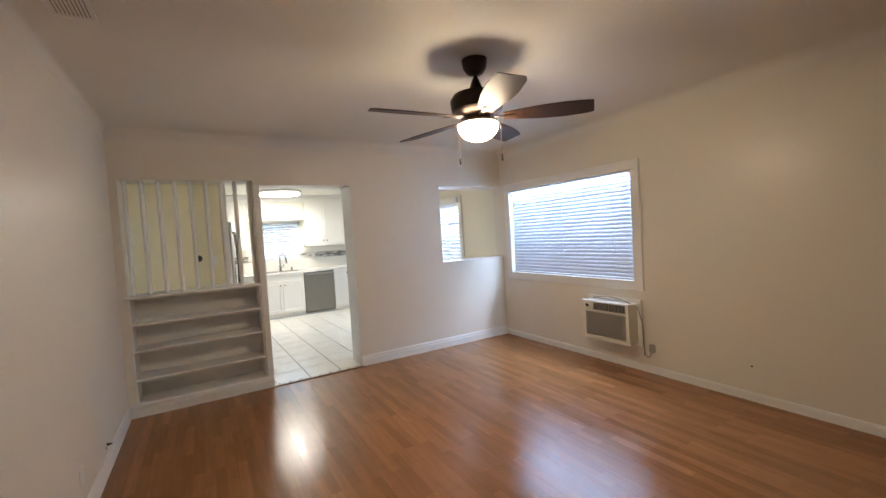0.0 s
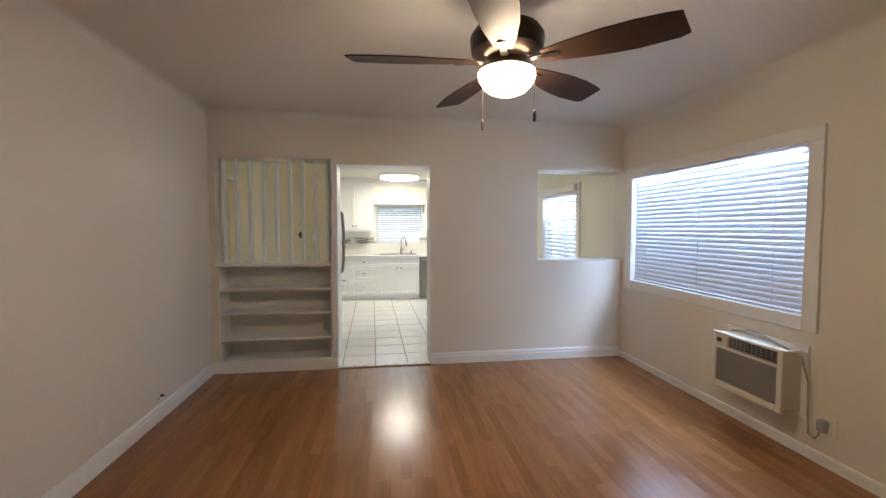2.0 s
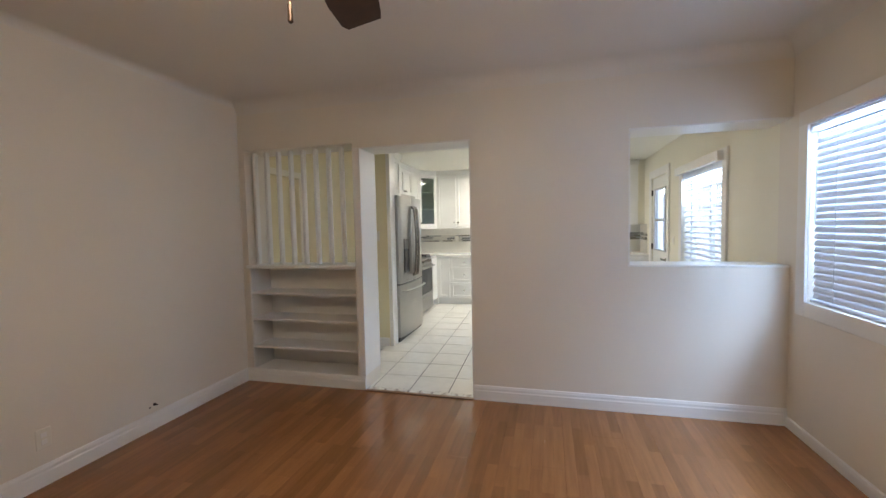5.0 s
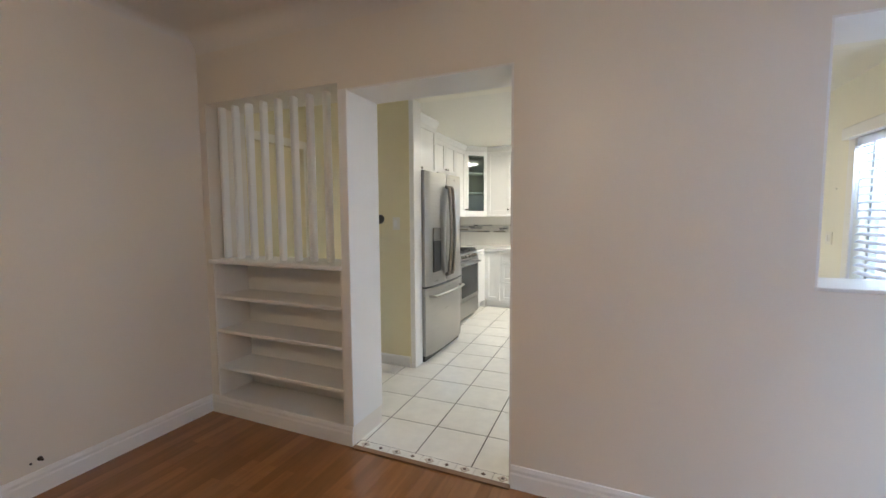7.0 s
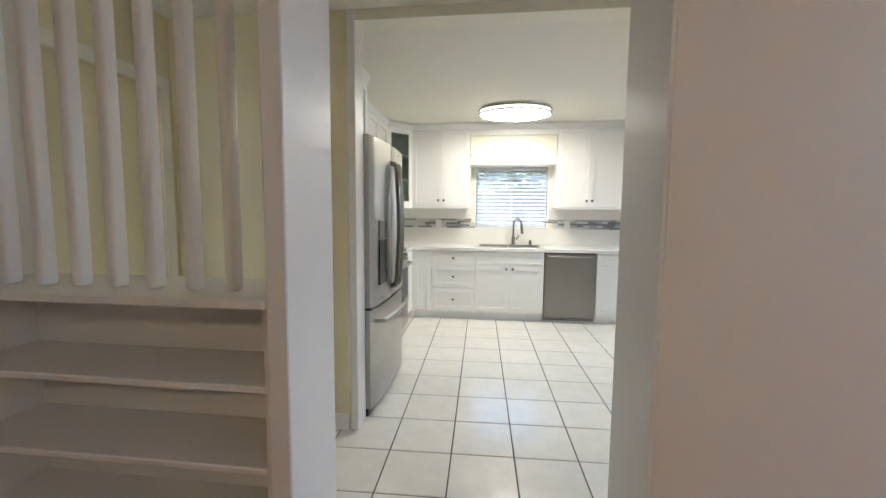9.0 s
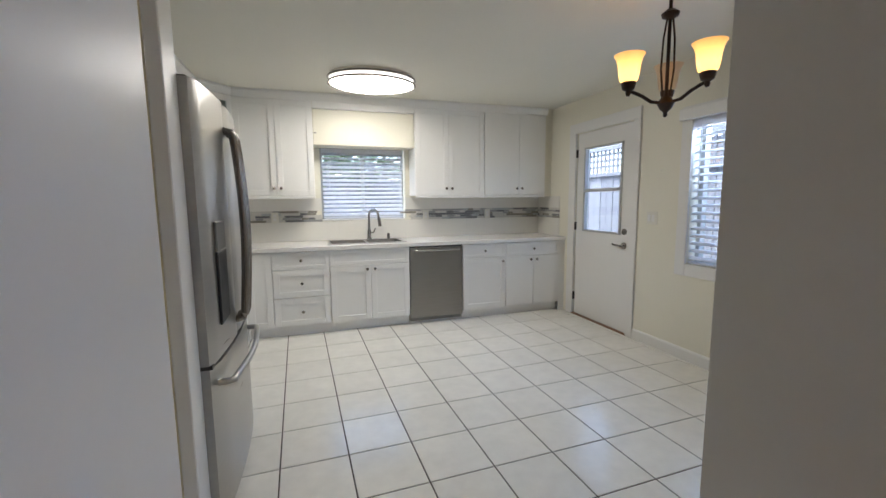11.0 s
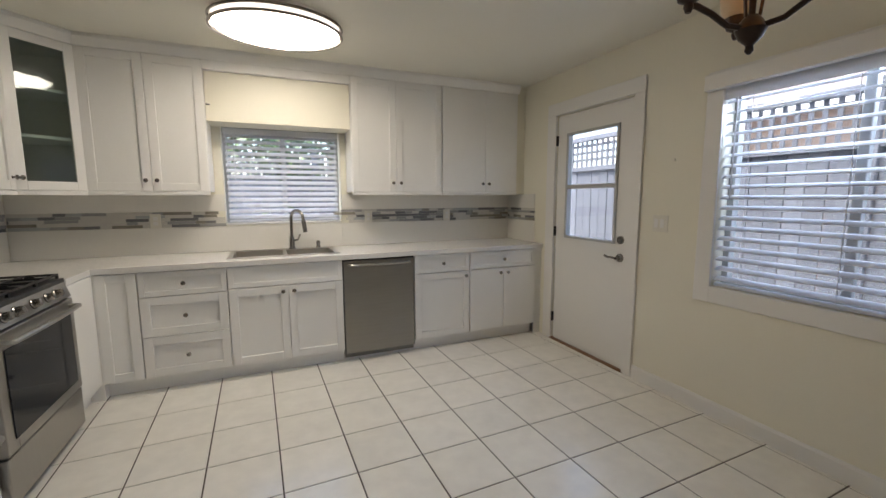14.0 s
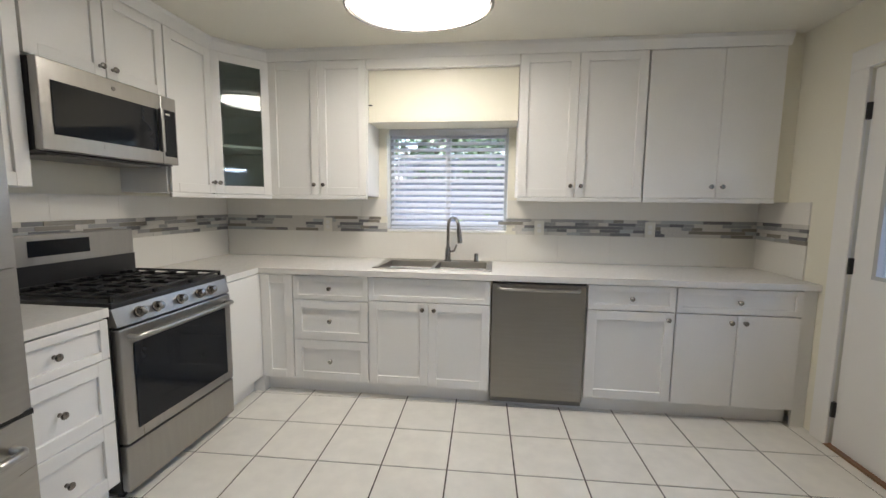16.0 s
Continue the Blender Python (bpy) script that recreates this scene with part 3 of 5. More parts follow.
solid("wall_hook", lathe(bmesh.new(), [(0.007, 0), (0.006, 0.01), (0, 0.012)], n=8, m=Matrix.Rotation(radians(-90), 4, "Y"), centre=(RX, 2.60, 1.61)), PLASTIC, "small painted-over nail in the kitchen wall", "hook", base=(RX, 2.6, 1.61))
solid("wall_screw", lathe(bmesh.new(), [(0.008, 0), (0.007, 0.004), (0, 0.005)], n=8, m=Matrix.Rotation(radians(-90), 4, "Y"), centre=(RX, -3.05, 0.28)), BRONZE, "small dark screw low in the cream wall", "screw", base=(RX, -3.05, 0.28))


# ---- air conditioner ----
def air_conditioner():
    x0, x1, y0, y1, z0, z1 = 4.205, RX, -2.085, -1.525, 0.272, 0.685
    th = thing("air_conditioner", (x1, (y0 + y1) / 2, z0), "white through-wall air conditioner under the window", "air conditioner")
    part("sleeve", boxes(((x0 + 0.03, y0 + 0.01, z0 + 0.01), (x1, y1 - 0.01, z1 - 0.008)), bev=0.006), PLASTIC, th)
    part("wall_flange", boxes(((x1 - 0.02, y0 - 0.035, z0 - 0.03), (x1 - 0.001, y1 + 0.035, z0 + 0.008)), ((x1 - 0.02, y0 - 0.035, z1 - 0.008), (x1 - 0.001, y1 + 0.035, z1 + 0.03)), ((x1 - 0.02, y0 - 0.035, z0 + 0.008), (x1 - 0.001, y0 + 0.008, z1 - 0.008)), ((x1 - 0.02, y1 - 0.008, z0 + 0.008), (x1 - 0.001, y1 + 0.035, z1 - 0.008)), bev=0.004), TRIM, th)
    fr = [((x0, y0, z0), (x0 + 0.03, y0 + 0.035, z1)), ((x0, y1 - 0.035, z0), (x0 + 0.03, y1, z1)), ((x0, y0 + 0.035, z0), (x0 + 0.03, y1 - 0.035, z0 + 0.04)), ((x0, y0 + 0.035, z1 - 0.022), (x0 + 0.03, y1 - 0.035, z1)), ((x0, y0 + 0.035, z1 - 0.125), (x0 + 0.03, y1 - 0.035, z1 - 0.105))]
    part("front_frame", boxes(*fr, bev=0.005), PLASTIC, th)
    part("intake_backing", boxes(((x0 + 0.018, y0 + 0.03, z0 + 0.03), (x0 + 0.026, y1 - 0.03, z1 - 0.11))), GRILLE, th, "grey intake behind the bars")
    z = z0 + 0.048
    first = None
    while z < z1 - 0.13:
        if first is None:
            first = part("intake_bar", boxes(((x0 + 0.010, y0 + 0.035, -0.003), (x0 + 0.019, y1 - 0.035, 0.003))), GRILLE, th)
            first.data.transform(Matrix.Translation((0, 0, ORIGIN[th].z)))
            ob = first
        else:
            ob = new("intake_bar", first.data)
            ob.parent = th
        ob.location.z = z - ORIGIN[th].z
        z += 0.0135
    part("control_panel", boxes(((x0 + 0.004, y1 - 0.135, z1 - 0.104), (x0 + 0.028, y1 - 0.036, z1 - 0.023)), bev=0.002), PLASTIC, th)
    part("display", boxes(((x0 + 0.001, y1 - 0.085, z1 - 0.075), (x0 + 0.006, y1 - 0.045, z1 - 0.045))), BLACK, th, "black display")
    for a, b in ((y0 + 0.04, y0 + 0.23), (y0 + 0.245, y1 - 0.14)):
        part("outlet_grille", boxes(((x0 + 0.016, a, z1 - 0.10), (x0 + 0.026, b, z1 - 0.026))), BLACK, th, "dark air outlet")
        for k in range(4):
            part("louvre", boxes(((x0 + 0.004, a, z1 - 0.094 + 0.018 * k), (x0 + 0.016, b, z1 - 0.090 + 0.018 * k))), GRILLE, th)
        for k in range(1, 5):
            part("vane", boxes(((x0 + 0.006, a + (b - a) * k / 5 - 0.0015, z1 - 0.10), (x0 + 0.014, a + (b - a) * k / 5 + 0.0015, z1 - 0.026))), GRILLE, th)
    loop = arc((x0 + 0.12, y1 - 0.06, z1 + 0.005), (x0 + 0.08, y0 + 0.06, z1 + 0.004), (0, 0, 0.035), 14)
    part("cord_loop", tube(bmesh.new(), loop, 0.007, 8), GRILLE, th, "grey power cord lying on top", smooth=True)
    drop = [(x0 + 0.12, y1 - 0.06, z1 + 0.005), (x0 + 0.15, y1 + 0.02, z1 - 0.06), (x1 - 0.03, y1 + 0.055, z1 - 0.2), (x1 - 0.025, y1 + 0.06, z0 + 0.05), (x1 - 0.03, y1 + 0.03, z0 - 0.015), (x1 - 0.05, y1 - 0.05, z0 - 0.02)]
    part("cord", tube(bmesh.new(), drop, 0.005, 8), PLASTIC, th, smooth=True)
    drop = [(x0 + 0.08, y0 + 0.06, z1 + 0.004), (x0 + 0.12, y0 - 0.02, z1 - 0.04), (x1 - 0.03, y0 - 0.05, z1 - 0.2), (x1 - 0.03, y0 - 0.055, z0 + 0.02), (x1 - 0.04, y0 - 0.07, 0.175), (x1 - 0.04, y0 - 0.11, 0.16), (x1 - 0.04, y0 - 0.13, 0.19), (x1 - 0.03, y0 - 0.135, 0.235)]
    part("cord", tube(bmesh.new(), drop, 0.006, 8), GRILLE, th, smooth=True)
    part("plug", boxes(((x1 - 0.045, y0 - 0.165, 0.215), (x1 - 0.006, y0 - 0.115, 0.29)), bev=0.006), GRILLE, th, "grey plug with test button")
    return th


air_conditioner()
plate("wall_outlet", (RX, -2.255, 0.255), EAST, 0.075, 0.115, "white outlet with the conditioner's plug in it", "outlet", holes=1)


# ---- ceiling fan ----
def ceiling_fan(x, y):
    th = thing("ceiling_fan", (x, y, CEIL_L), "dark bronze five-blade ceiling fan with a lit frosted bowl", "ceiling fan")
    c = (x, y, 0)
    part("canopy", lathe(bmesh.new(), [(0.03, 2.50), (0.055, 2.515), (0.075, 2.545), (0.08, 2.58), (0.082, CEIL_L)], c, 28), BRONZE, th, smooth=True)
    part("downrod", lathe(bmesh.new(), [(0.014, 2.42), (0.014, 2.51)], c, 14), BRONZE, th, smooth=True)
    part("coupling", lathe(bmesh.new(), [(0.05, 2.39), (0.042, 2.42), (0.022, 2.475), (0.018, 2.485)], c, 18), BRONZE, th, smooth=True)
    part("motor", lathe(bmesh.new(), [(0.07, 2.235), (0.13, 2.245), (0.165, 2.275), (0.172, 2.33), (0.17, 2.345), (0.15, 2.375), (0.09, 2.392), (0.05, 2.395)], c, 36), BRONZE, th, smooth=True)
    part("light_fitter", lathe(bmesh.new(), [(0.112, 2.1895), (0.116, 2.197), (0.100, 2.206), (0.09, 2.214), (0.085, 2.235), (0.07, 2.26)], c, 28), BRONZE, th, smooth=True)
    part("bowl", lathe(bmesh.new(), [(0.012, 2.080), (0.05, 2.086), (0.088, 2.103), (0.112, 2.125), (0.126, 2.150), (0.131, 2.168), (0.131, 2.184), (0.12, 2.1885), (0.09, 2.189)], c, 36), BOWL, th, "glowing frosted glass bowl", smooth=True)
    for k in range(5):
        m = Matrix.Translation((x, y, 2.225)) @ Matrix.Rotation(radians(176 + 72 * k), 4, "Z")
        bm = bmesh.new()
        box(bm, (0.10, -0.018, -0.004), (0.23, 0.018, 0.004), 0.003)
        box(bm, (0.20, -0.022, -0.006), (0.245, 0.022, -0.001), 0.002)
        iron = part("blade_iron", bm, BRONZE, th, m=m)
        outline = [(0.17, -0.040), (0.28, -0.064), (0.42, -0.084), (0.55, -0.090), (0.66, -0.084), (0.71, -0.076), (0.735, 0.060), (0.70, 0.078), (0.55, 0.092), (0.42, 0.086), (0.28, 0.064), (0.17, 0.040)]
        bm = bmesh.new()
        lo = [bm.verts.new((a, b, 0.0)) for a, b in outline]
        hi = [bm.verts.new((a, b, 0.006)) for a, b in outline]
        bm.faces.new(lo)
        bm.faces.new(hi)
        n = len(outline)
        for j in range(n):
            bm.faces.new((lo[j], lo[(j + 1) % n], hi[(j + 1) % n], hi[j]))
        part("blade", bm, BLADE, th, m=m @ Matrix.Rotation(radians(-12), 4, "X"))
    for dx, dy, z in ((-0.091, 0.095, 1.958), (0.094, -0.113, 1.955)):
        ch = part("pull_chain", tube(bmesh.new(), [(x + dx * 0.8, y + dy * 0.8, 2.225), (x + dx, y + dy, 2.21), (x + dx, y + dy, z + 0.03)], 0.0013, 5), BRONZE, th)
        part("fob", lathe(bmesh.new(), [(0.003, z - 0.02), (0.007, z - 0.015), (0.006, z + 0.025), (0.002, z + 0.032)], (x + dx, y + dy, 0), 10), BRONZE, ch)
    return th


ceiling_fan(2.268, -2.436)


def ceiling_vent(x0, y0, x1, y1, z):
    th = thing("ceiling_vent", ((x0 + x1) / 2, (y0 + y1) / 2, z), "white ceiling register with dark slots", "vent")
    f = 0.022
    part("frame", boxes(((x0, y0, z - 0.012), (x1, y0 + f, z)), ((x0, y1 - f, z - 0.012), (x1, y1, z)), ((x0, y0 + f, z - 0.012), (x0 + f, y1 - f, z)), ((x1 - f, y0 + f, z - 0.012), (x1, y1 - f, z)), bev=0.003), TRIM, th)
    # black sheet behind the slats paints the shade inside the duct
    part("backing", boxes(((x0 + f, y0 + f, z - 0.004), (x1 - f, y1 - f, z - 0.001))), BLACK, th, "black sheet standing for the duct's shade")
    n = 9
    for k in range(n):
        x = x0 + f + (x1 - x0 - 2 * f) * (k + 0.5) / n
        part("slat", boxes(((x - 0.006, y0 + f, z - 0.012), (x + 0.004, y1 - f, z - 0.008))), TRIM, th)
    return th


ceiling_vent(0.155, -2.44, 0.33, -2.12, CEIL_L)


# ---- kitchen ----
def front_bm(w, h, style):
    """A door or drawer front, local x 0..w, z 0..h, its face towards -y."""
    bm = bmesh.new()
    t = 0.020
    if style == "slab":
        return box(bm, (0, -t, 0), (w, 0, h), 0.002)
    r = 0.058 if h > 0.25 else 0.036
    box(bm, (0, -t, 0), (r, 0, h), 0.0015)
    box(bm, (w - r, -t, 0), (w, 0, h), 0.0015)
    box(bm, (r, -t, 0), (w - r, 0, r), 0.0015)
    box(bm, (r, -t, h - r), (w - r, 0, h), 0.0015)
    return bm


def panel_bm(w, h):
    """The sunk panel of a shaker front, set back behind its rails."""
    r = 0.058 if h > 0.25 else 0.036
    return box(bmesh.new(), (r - 0.002, -0.007, r - 0.002), (w - r + 0.002, -0.001, h - r + 0.002))


def knob(parent, m, x, z):
    turn = Matrix.Rotation(radians(90), 4, "X")
    part("knob", lathe(bmesh.new(), [(0.009, 0.0), (0.006, 0.006), (0.006, 0.014), (0.014, 0.019), (0.0155, 0.024), (0.012, 0.029), (0.0, 0.031)], (x, -0.0195, z), 14, m=turn), NICKEL, parent, "satin nickel knob", m=m, smooth=True)


def cabinet(name, m, w, z0, z1, d, fronts, label, kick=False, hollow=False):
    """fronts: (name, x0, z0, x1, z1, style, knob x, knob z) in the unit's own frame; its body reaches d behind the front."""
    th = thing(name, (m @ Vector((w / 2, d / 2, 0))).to_tuple()[:2] + (0.0 if kick else z0,), label, "cabinet", group="kitchen cabinets")
    t, r = 0.018, 0.012
    part("body", boxes(((0, r, z0), (t, d, z1)), ((w - t, r, z0), (w, d, z1)), ((t, r, z0), (w - t, d, z0 + t)), ((t, r, z1 - t), (w - t, d, z1)), ((t, d - 0.008, z0 + t), (w - t, d, z1 - t))), CAB, th, m=m)
    if kick:
        part("kick_board", boxes(((0, 0.05, 0.0), (w, 0.068, z0))), CAB, th, m=m)
    for fname, a, b, c, e, style, kx, kz in fronts:
        door = part(fname, front_bm(c - a, e - b, style), CAB, th, m=m @ pose(a, 0, b))
        if style == "shaker":
            part("panel", panel_bm(c - a, e - b), CAB, door, m=m @ pose(a, 0, b))
        if kx is not None:
            knob(door, m, kx, kz)
    return th


g = 0.0040


def base_unit(x0, x1, fronts, label, m0=None):
    w = x1 - x0
    m = (m0 or pose(0, 4.02, 0)) @ pose(x0, 0, 0)
    return cabinet("base_cabinet", m, w, 0.105, 0.868, FAR - 4.02 - 0.003, fronts, label, kick=True)


def drawers3(w):
    return [("drawer_front", g, 0.692, w - g, 0.862, "shaker", w / 2, 0.777), ("drawer_front", g, 0.405, w - g, 0.687, "shaker", w / 2, 0.546), ("drawer_front", g, 0.112, w - g, 0.400, "shaker", w / 2, 0.256)]


base_unit(0.80, 1.036, [("filler_panel", g, 0.112, 0.236 - g, 0.862, "shaker", None, 0)], "white corner base cabinet with a blank panel")
base_unit(1.036, 1.583, drawers3(0.547), "white base cabinet with three shaker drawers")
w = 0.837
base_unit(1.583, 2.420, [("false_front", g, 0.705, w - g, 0.862, "shaker", None, 0), ("door", g, 0.112, w / 2 - 0.0018, 0.698, "shaker", w / 2 - 0.04, 0.655), ("door", w / 2 + 0.0018, 0.112, w - g, 0.698, "shaker", w / 2 + 0.04, 0.655)], "white sink base with two shaker doors")
w = 0.540
base_unit(3.035, 3.575, [("drawer_front", g, 0.705, w - g, 0.862, "shaker", w / 2, 0.783), ("door", g, 0.112, w - g, 0.698, "shaker", w - 0.045, 0.655)], "white base cabinet with a drawer over one door")
w = 0.725
base_unit(3.575, 4.300, [("drawer_front", g, 0.705, w - g, 0.862, "shaker", w / 2, 0.783), ("door", g, 0.112, w / 2 - 0.0018, 0.698, "slab", w / 2 - 0.04, 0.655), ("door", w / 2 + 0.0018, 0.112, w - g, 0.698, "slab", w / 2 + 0.04, 0.655)], "white base cabinet with a drawer over two plain doors")
# added wall-coloured panel; covers the dark gap where lit wall would show
solid("filler_strip", boxes(((4.277, 4.345, 1.40), (RX - 0.002, 4.36, CEIL_K - 0.001))), KWALL, "added panel hiding the shaded gap between wall cabinet and side wall", "trim", kind="structure")
solid("filler_strip", boxes(((0.784, 4.008, 0.105), (0.803, 4.034, 0.868))), CAB, "white filler strip in the corner of the base cabinets", "trim", kind="structure")
solid("kick_corner", boxes(((0.70, 4.0, 0.0), (0.802, 4.075, 0.105))), CAB, "white kick board in the corner", "trim", kind="structure")
solid("filler_strip", boxes(((4.301, 4.012, 0.0), (RX - 0.002, 4.03, 0.868))), CAB, "white filler strip between cabinet and wall", "trim", kind="structure")

# side facing the room (+x)
FX = 0.77
WM = pose(FX, 0, 0, 0, 0, 90)
cabinet("base_cabinet", WM @ pose(2.40, 0, 0), 0.455, 0.105, 0.868, FX - KLEFT - 0.003, drawers3(0.455), "white base cabinet with three drawers beside the range", kick=True)
cabinet("base_cabinet", WM @ pose(3.640, 0, 0), 0.375, 0.105, 0.868, FX - KLEFT - 0.003, [("filler_panel", g, 0.112, 0.375 - g, 0.862, "slab", None, 0)], "white corner cabinet between range and sink run", kick=True)

UD = FAR - 4.34 - 0.003


def upper_pair(x0, xd, x1, style, label):
    w, s = x1 - x0, xd - x0
    th = cabinet("wall_cabinet", pose(x0, 4.34, 0), w, 1.42, 2.40, UD, [("door", g, 1.424, s - 0.0015, 2.397, style, s - 0.035, 1.50), ("door", s + 0.0015, 1.424, w - g, 2.397, style, s + 0.035, 1.50)], label)
    part("light_rail", boxes(((0, -0.02, 1.392), (w, -0.002, 1.419)), bev=0.003), CAB, th, m=pose(x0, 4.34, 0))
    return th


upper_pair(0.722, 1.111, 1.482, "shaker", "white wall cabinet with two shaker doors")
upper_pair(2.585, 2.985, 3.434, "shaker", "white wall cabinet with two shaker doors")
upper_pair(3.438, 3.905, 4.275, "slab", "white wall cabinet with two plain doors")
so = thing("window_pelmet", (2.03, 4.45, 1.97), "cream boxed pelmet over the sink window", "pelmet", kind="structure")
part("face_board", boxes(((1.486, 4.368, 1.976), (2.581, 4.385, 2.335)), bev=0.002), KWALL, so)
part("top_board", boxes(((1.485, 4.325, 2.332), (2.582, 4.385, 2.40)), bev=0.002), CAB, so)
part("soffit", boxes(((1.485, 4.366, 1.962), (2.582, FAR - 0.002, 1.976))), KWALL, so)
solid("wall_nail", boxes(((1.489, 4.352, 2.08), (1.516, 4.369, 2.086))), BLACK, "small dark screw stub on the pelmet", "screw", base=(1.5, 4.332, 2.08))

UM = pose(0.45, 0, 0, 0, 0, 90)
uw = 0.45 - KLEFT - 0.003
w = 0.755
th = cabinet("wall_cabinet", UM @ pose(2.875, 0, 0), w, 1.975, 2.40, uw, [("door", g, 1.978, w / 2 - g, 2.397, "shaker", w / 2 - 0.035, 2.03), ("door", w / 2 + g, 1.978, w - g, 2.397, "shaker", w / 2 + 0.035, 2.03)], "short white cabinet over the microwave")
w = 0.405
th = cabinet("wall_cabinet", UM @ pose(3.634, 0, 0), w, 1.42, 2.40, uw, [("door", g, 1.424, w - g, 2.397, "shaker", w - 0.035, 1.50)], "narrow white wall cabinet beside the microwave")
part("light_rail", boxes(((0, -0.02, 1.392), (w, -0.002, 1.419)), bev=0.003), CAB, th, m=UM @ pose(3.634, 0, 0))
w = 0.47
cabinet("wall_cabinet", UM @ pose(2.40, 0, 0), w, 1.42, 2.40, uw, [("door", g, 1.424, w - g, 2.397, "shaker", 0.035, 1.50)], "white wall cabinet between refrigerator and microwave")
w = 0.93
FM = pose(0.70, 0, 0, 0, 0, 90)
cabinet("wall_cabinet", FM @ pose(1.462, 0, 0), w, 1.86, 2.40, 0.70 - KLEFT - 0.003, [("door", g, 1.863, w / 2 - g, 2.397, "shaker", w / 2 - 0.035, 1.91), ("door", w / 2 + g, 1.863, w - g, 2.397, "shaker", w / 2 + 0.035, 1.91)], "deep white cabinet above the refrigerator")


def corner_cabinet():
    """Diagonal glazed cabinet in the corner."""
    p, q = Vector((0.45, 4.044)), Vector((0.718, 4.34))
    d = q - p
    w = d.length
    m = pose(p.x, p.y, 0, 0, 0, math.degrees(math.atan2(d.y, d.x)))
    th = thing("corner_cabinet", (0.4, 4.4, 1.42), "white diagonal corner cabinet with a glazed door", "cabinet")
    out = [(0.45, 4.044), (0.718, 4.34), (0.718, FAR - 0.003), (KLEFT + 0.003, FAR - 0.003), (KLEFT + 0.003, 4.044)]

    def slab(za, zb, shrink=0.0):
        bm = bmesh.new()
        c = Vector((0.36, 4.42))
        pts = [c + (Vector(o) - c) * (1 - shrink) for o in out]
        lo, hi = [bm.verts.new((a.x, a.y, za)) for a in pts], [bm.verts.new((a.x, a.y, zb)) for a in pts]
        bm.faces.new(lo), bm.faces.new(hi)
        for k in range(5):
            bm.faces.new((lo[k], lo[(k + 1) % 5], hi[(k + 1) % 5], hi[k]))
        return bm

    part("bottom", slab(1.42, 1.44), CAB, th)
    part("top", slab(2.38, 2.40), CAB, th)
    for z in (1.76, 2.07):
        part("shelf", slab(z, z + 0.018, 0.08), CAB, th)
    part("back_panel", boxes(((KLEFT + 0.004, FAR - 0.02, 1.44), (0.717, FAR - 0.004, 2.38)), ((KLEFT + 0.004, 4.05, 1.44), (KLEFT + 0.018, FAR - 0.02, 2.38))), CAB, th)
    part("light_rail", boxes(((0, -0.02, 1.392), (w, -0.002, 1.419)), bev=0.003), CAB, th, m=m)
    door = part("glazed_door", front_bm(w - 0.01, 0.973, "glass"), CAB, th, m=m @ pose(0.005, 0, 1.424))
    part("pane", boxes(((0.06, -0.012, 1.482), (w - 0.06, -0.008, 2.34))), CABGLASS, door, "clear cabinet glass", m=m)
    knob(door, m, 0.033, 1.50)


corner_cabinet()


def crown(points, label):
    """Sloped crown board along the tops of the cabinets."""
    th = thing("crown_moulding", (points[0][0], points[0][1], 2.40), label, "moulding")
    for (x0, y0), (x1, y1) in zip(points, points[1:]):
        d = Vector((x1 - x0, y1 - y0))
        m = pose(x0, y0, 0, 0, 0, math.degrees(math.atan2(d.y, d.x)))
        L = d.length
        bm = bmesh.new()
        sec = [(0.0, 2.400), (0.018, 2.400), (0.024, 2.412), (0.045, 2.455), (0.045, CEIL_K - 0.001), (0.0, CEIL_K - 0.001)]
        a, b = [bm.verts.new((-0.012, -s, z)) for s, z in sec], [bm.verts.new((L + 0.012, -s, z)) for s, z in sec]
        bm.faces.new(a), bm.faces.new(b)
        for k in range(len(sec)):
            bm.faces.new((a[k], a[(k + 1) % len(sec)], b[(k + 1) % len(sec)], b[k]))
        part("crown_length", bm, CAB, th, m=m)


crown([(0.70, 1.462), (0.70, 2.395)], "white crown moulding above the refrigerator")
crown([(0.45, 2.40), (0.45, 4.044), (0.718, 4.335), (4.275, 4.335)], "white crown moulding along the wall cabinets")

# worktops, with the sink's hole left open
SX0, SX1, SY0, SY1 = 1.60, 2.40, 4.13, 4.56
ct = thing("worktop", (2.5, 4.3, 0.87), "white quartz worktop running round the corner", "worktop")
for lo, hi in (((0.795, 3.985), (SX0, FAR - 0.002)), ((SX1, 3.985), (RX - 0.003, FAR - 0.002)), ((SX0, 3.985), (SX1, SY0)), ((SX0, SY1), (SX1, FAR - 0.002)), ((KLEFT + 0.002, 3.640), (0.795, FAR - 0.002))):
    part("slab", boxes(((*lo, 0.87), (*hi, 0.91))), COUNTER, ct)
solid("worktop", boxes(((KLEFT + 0.002, 2.385, 0.87), (0.795, 2.858, 0.91)), bev=0.003), COUNTER, "short white quartz worktop beside the range", "worktop", base=(0.45, 2.6, 0.87))


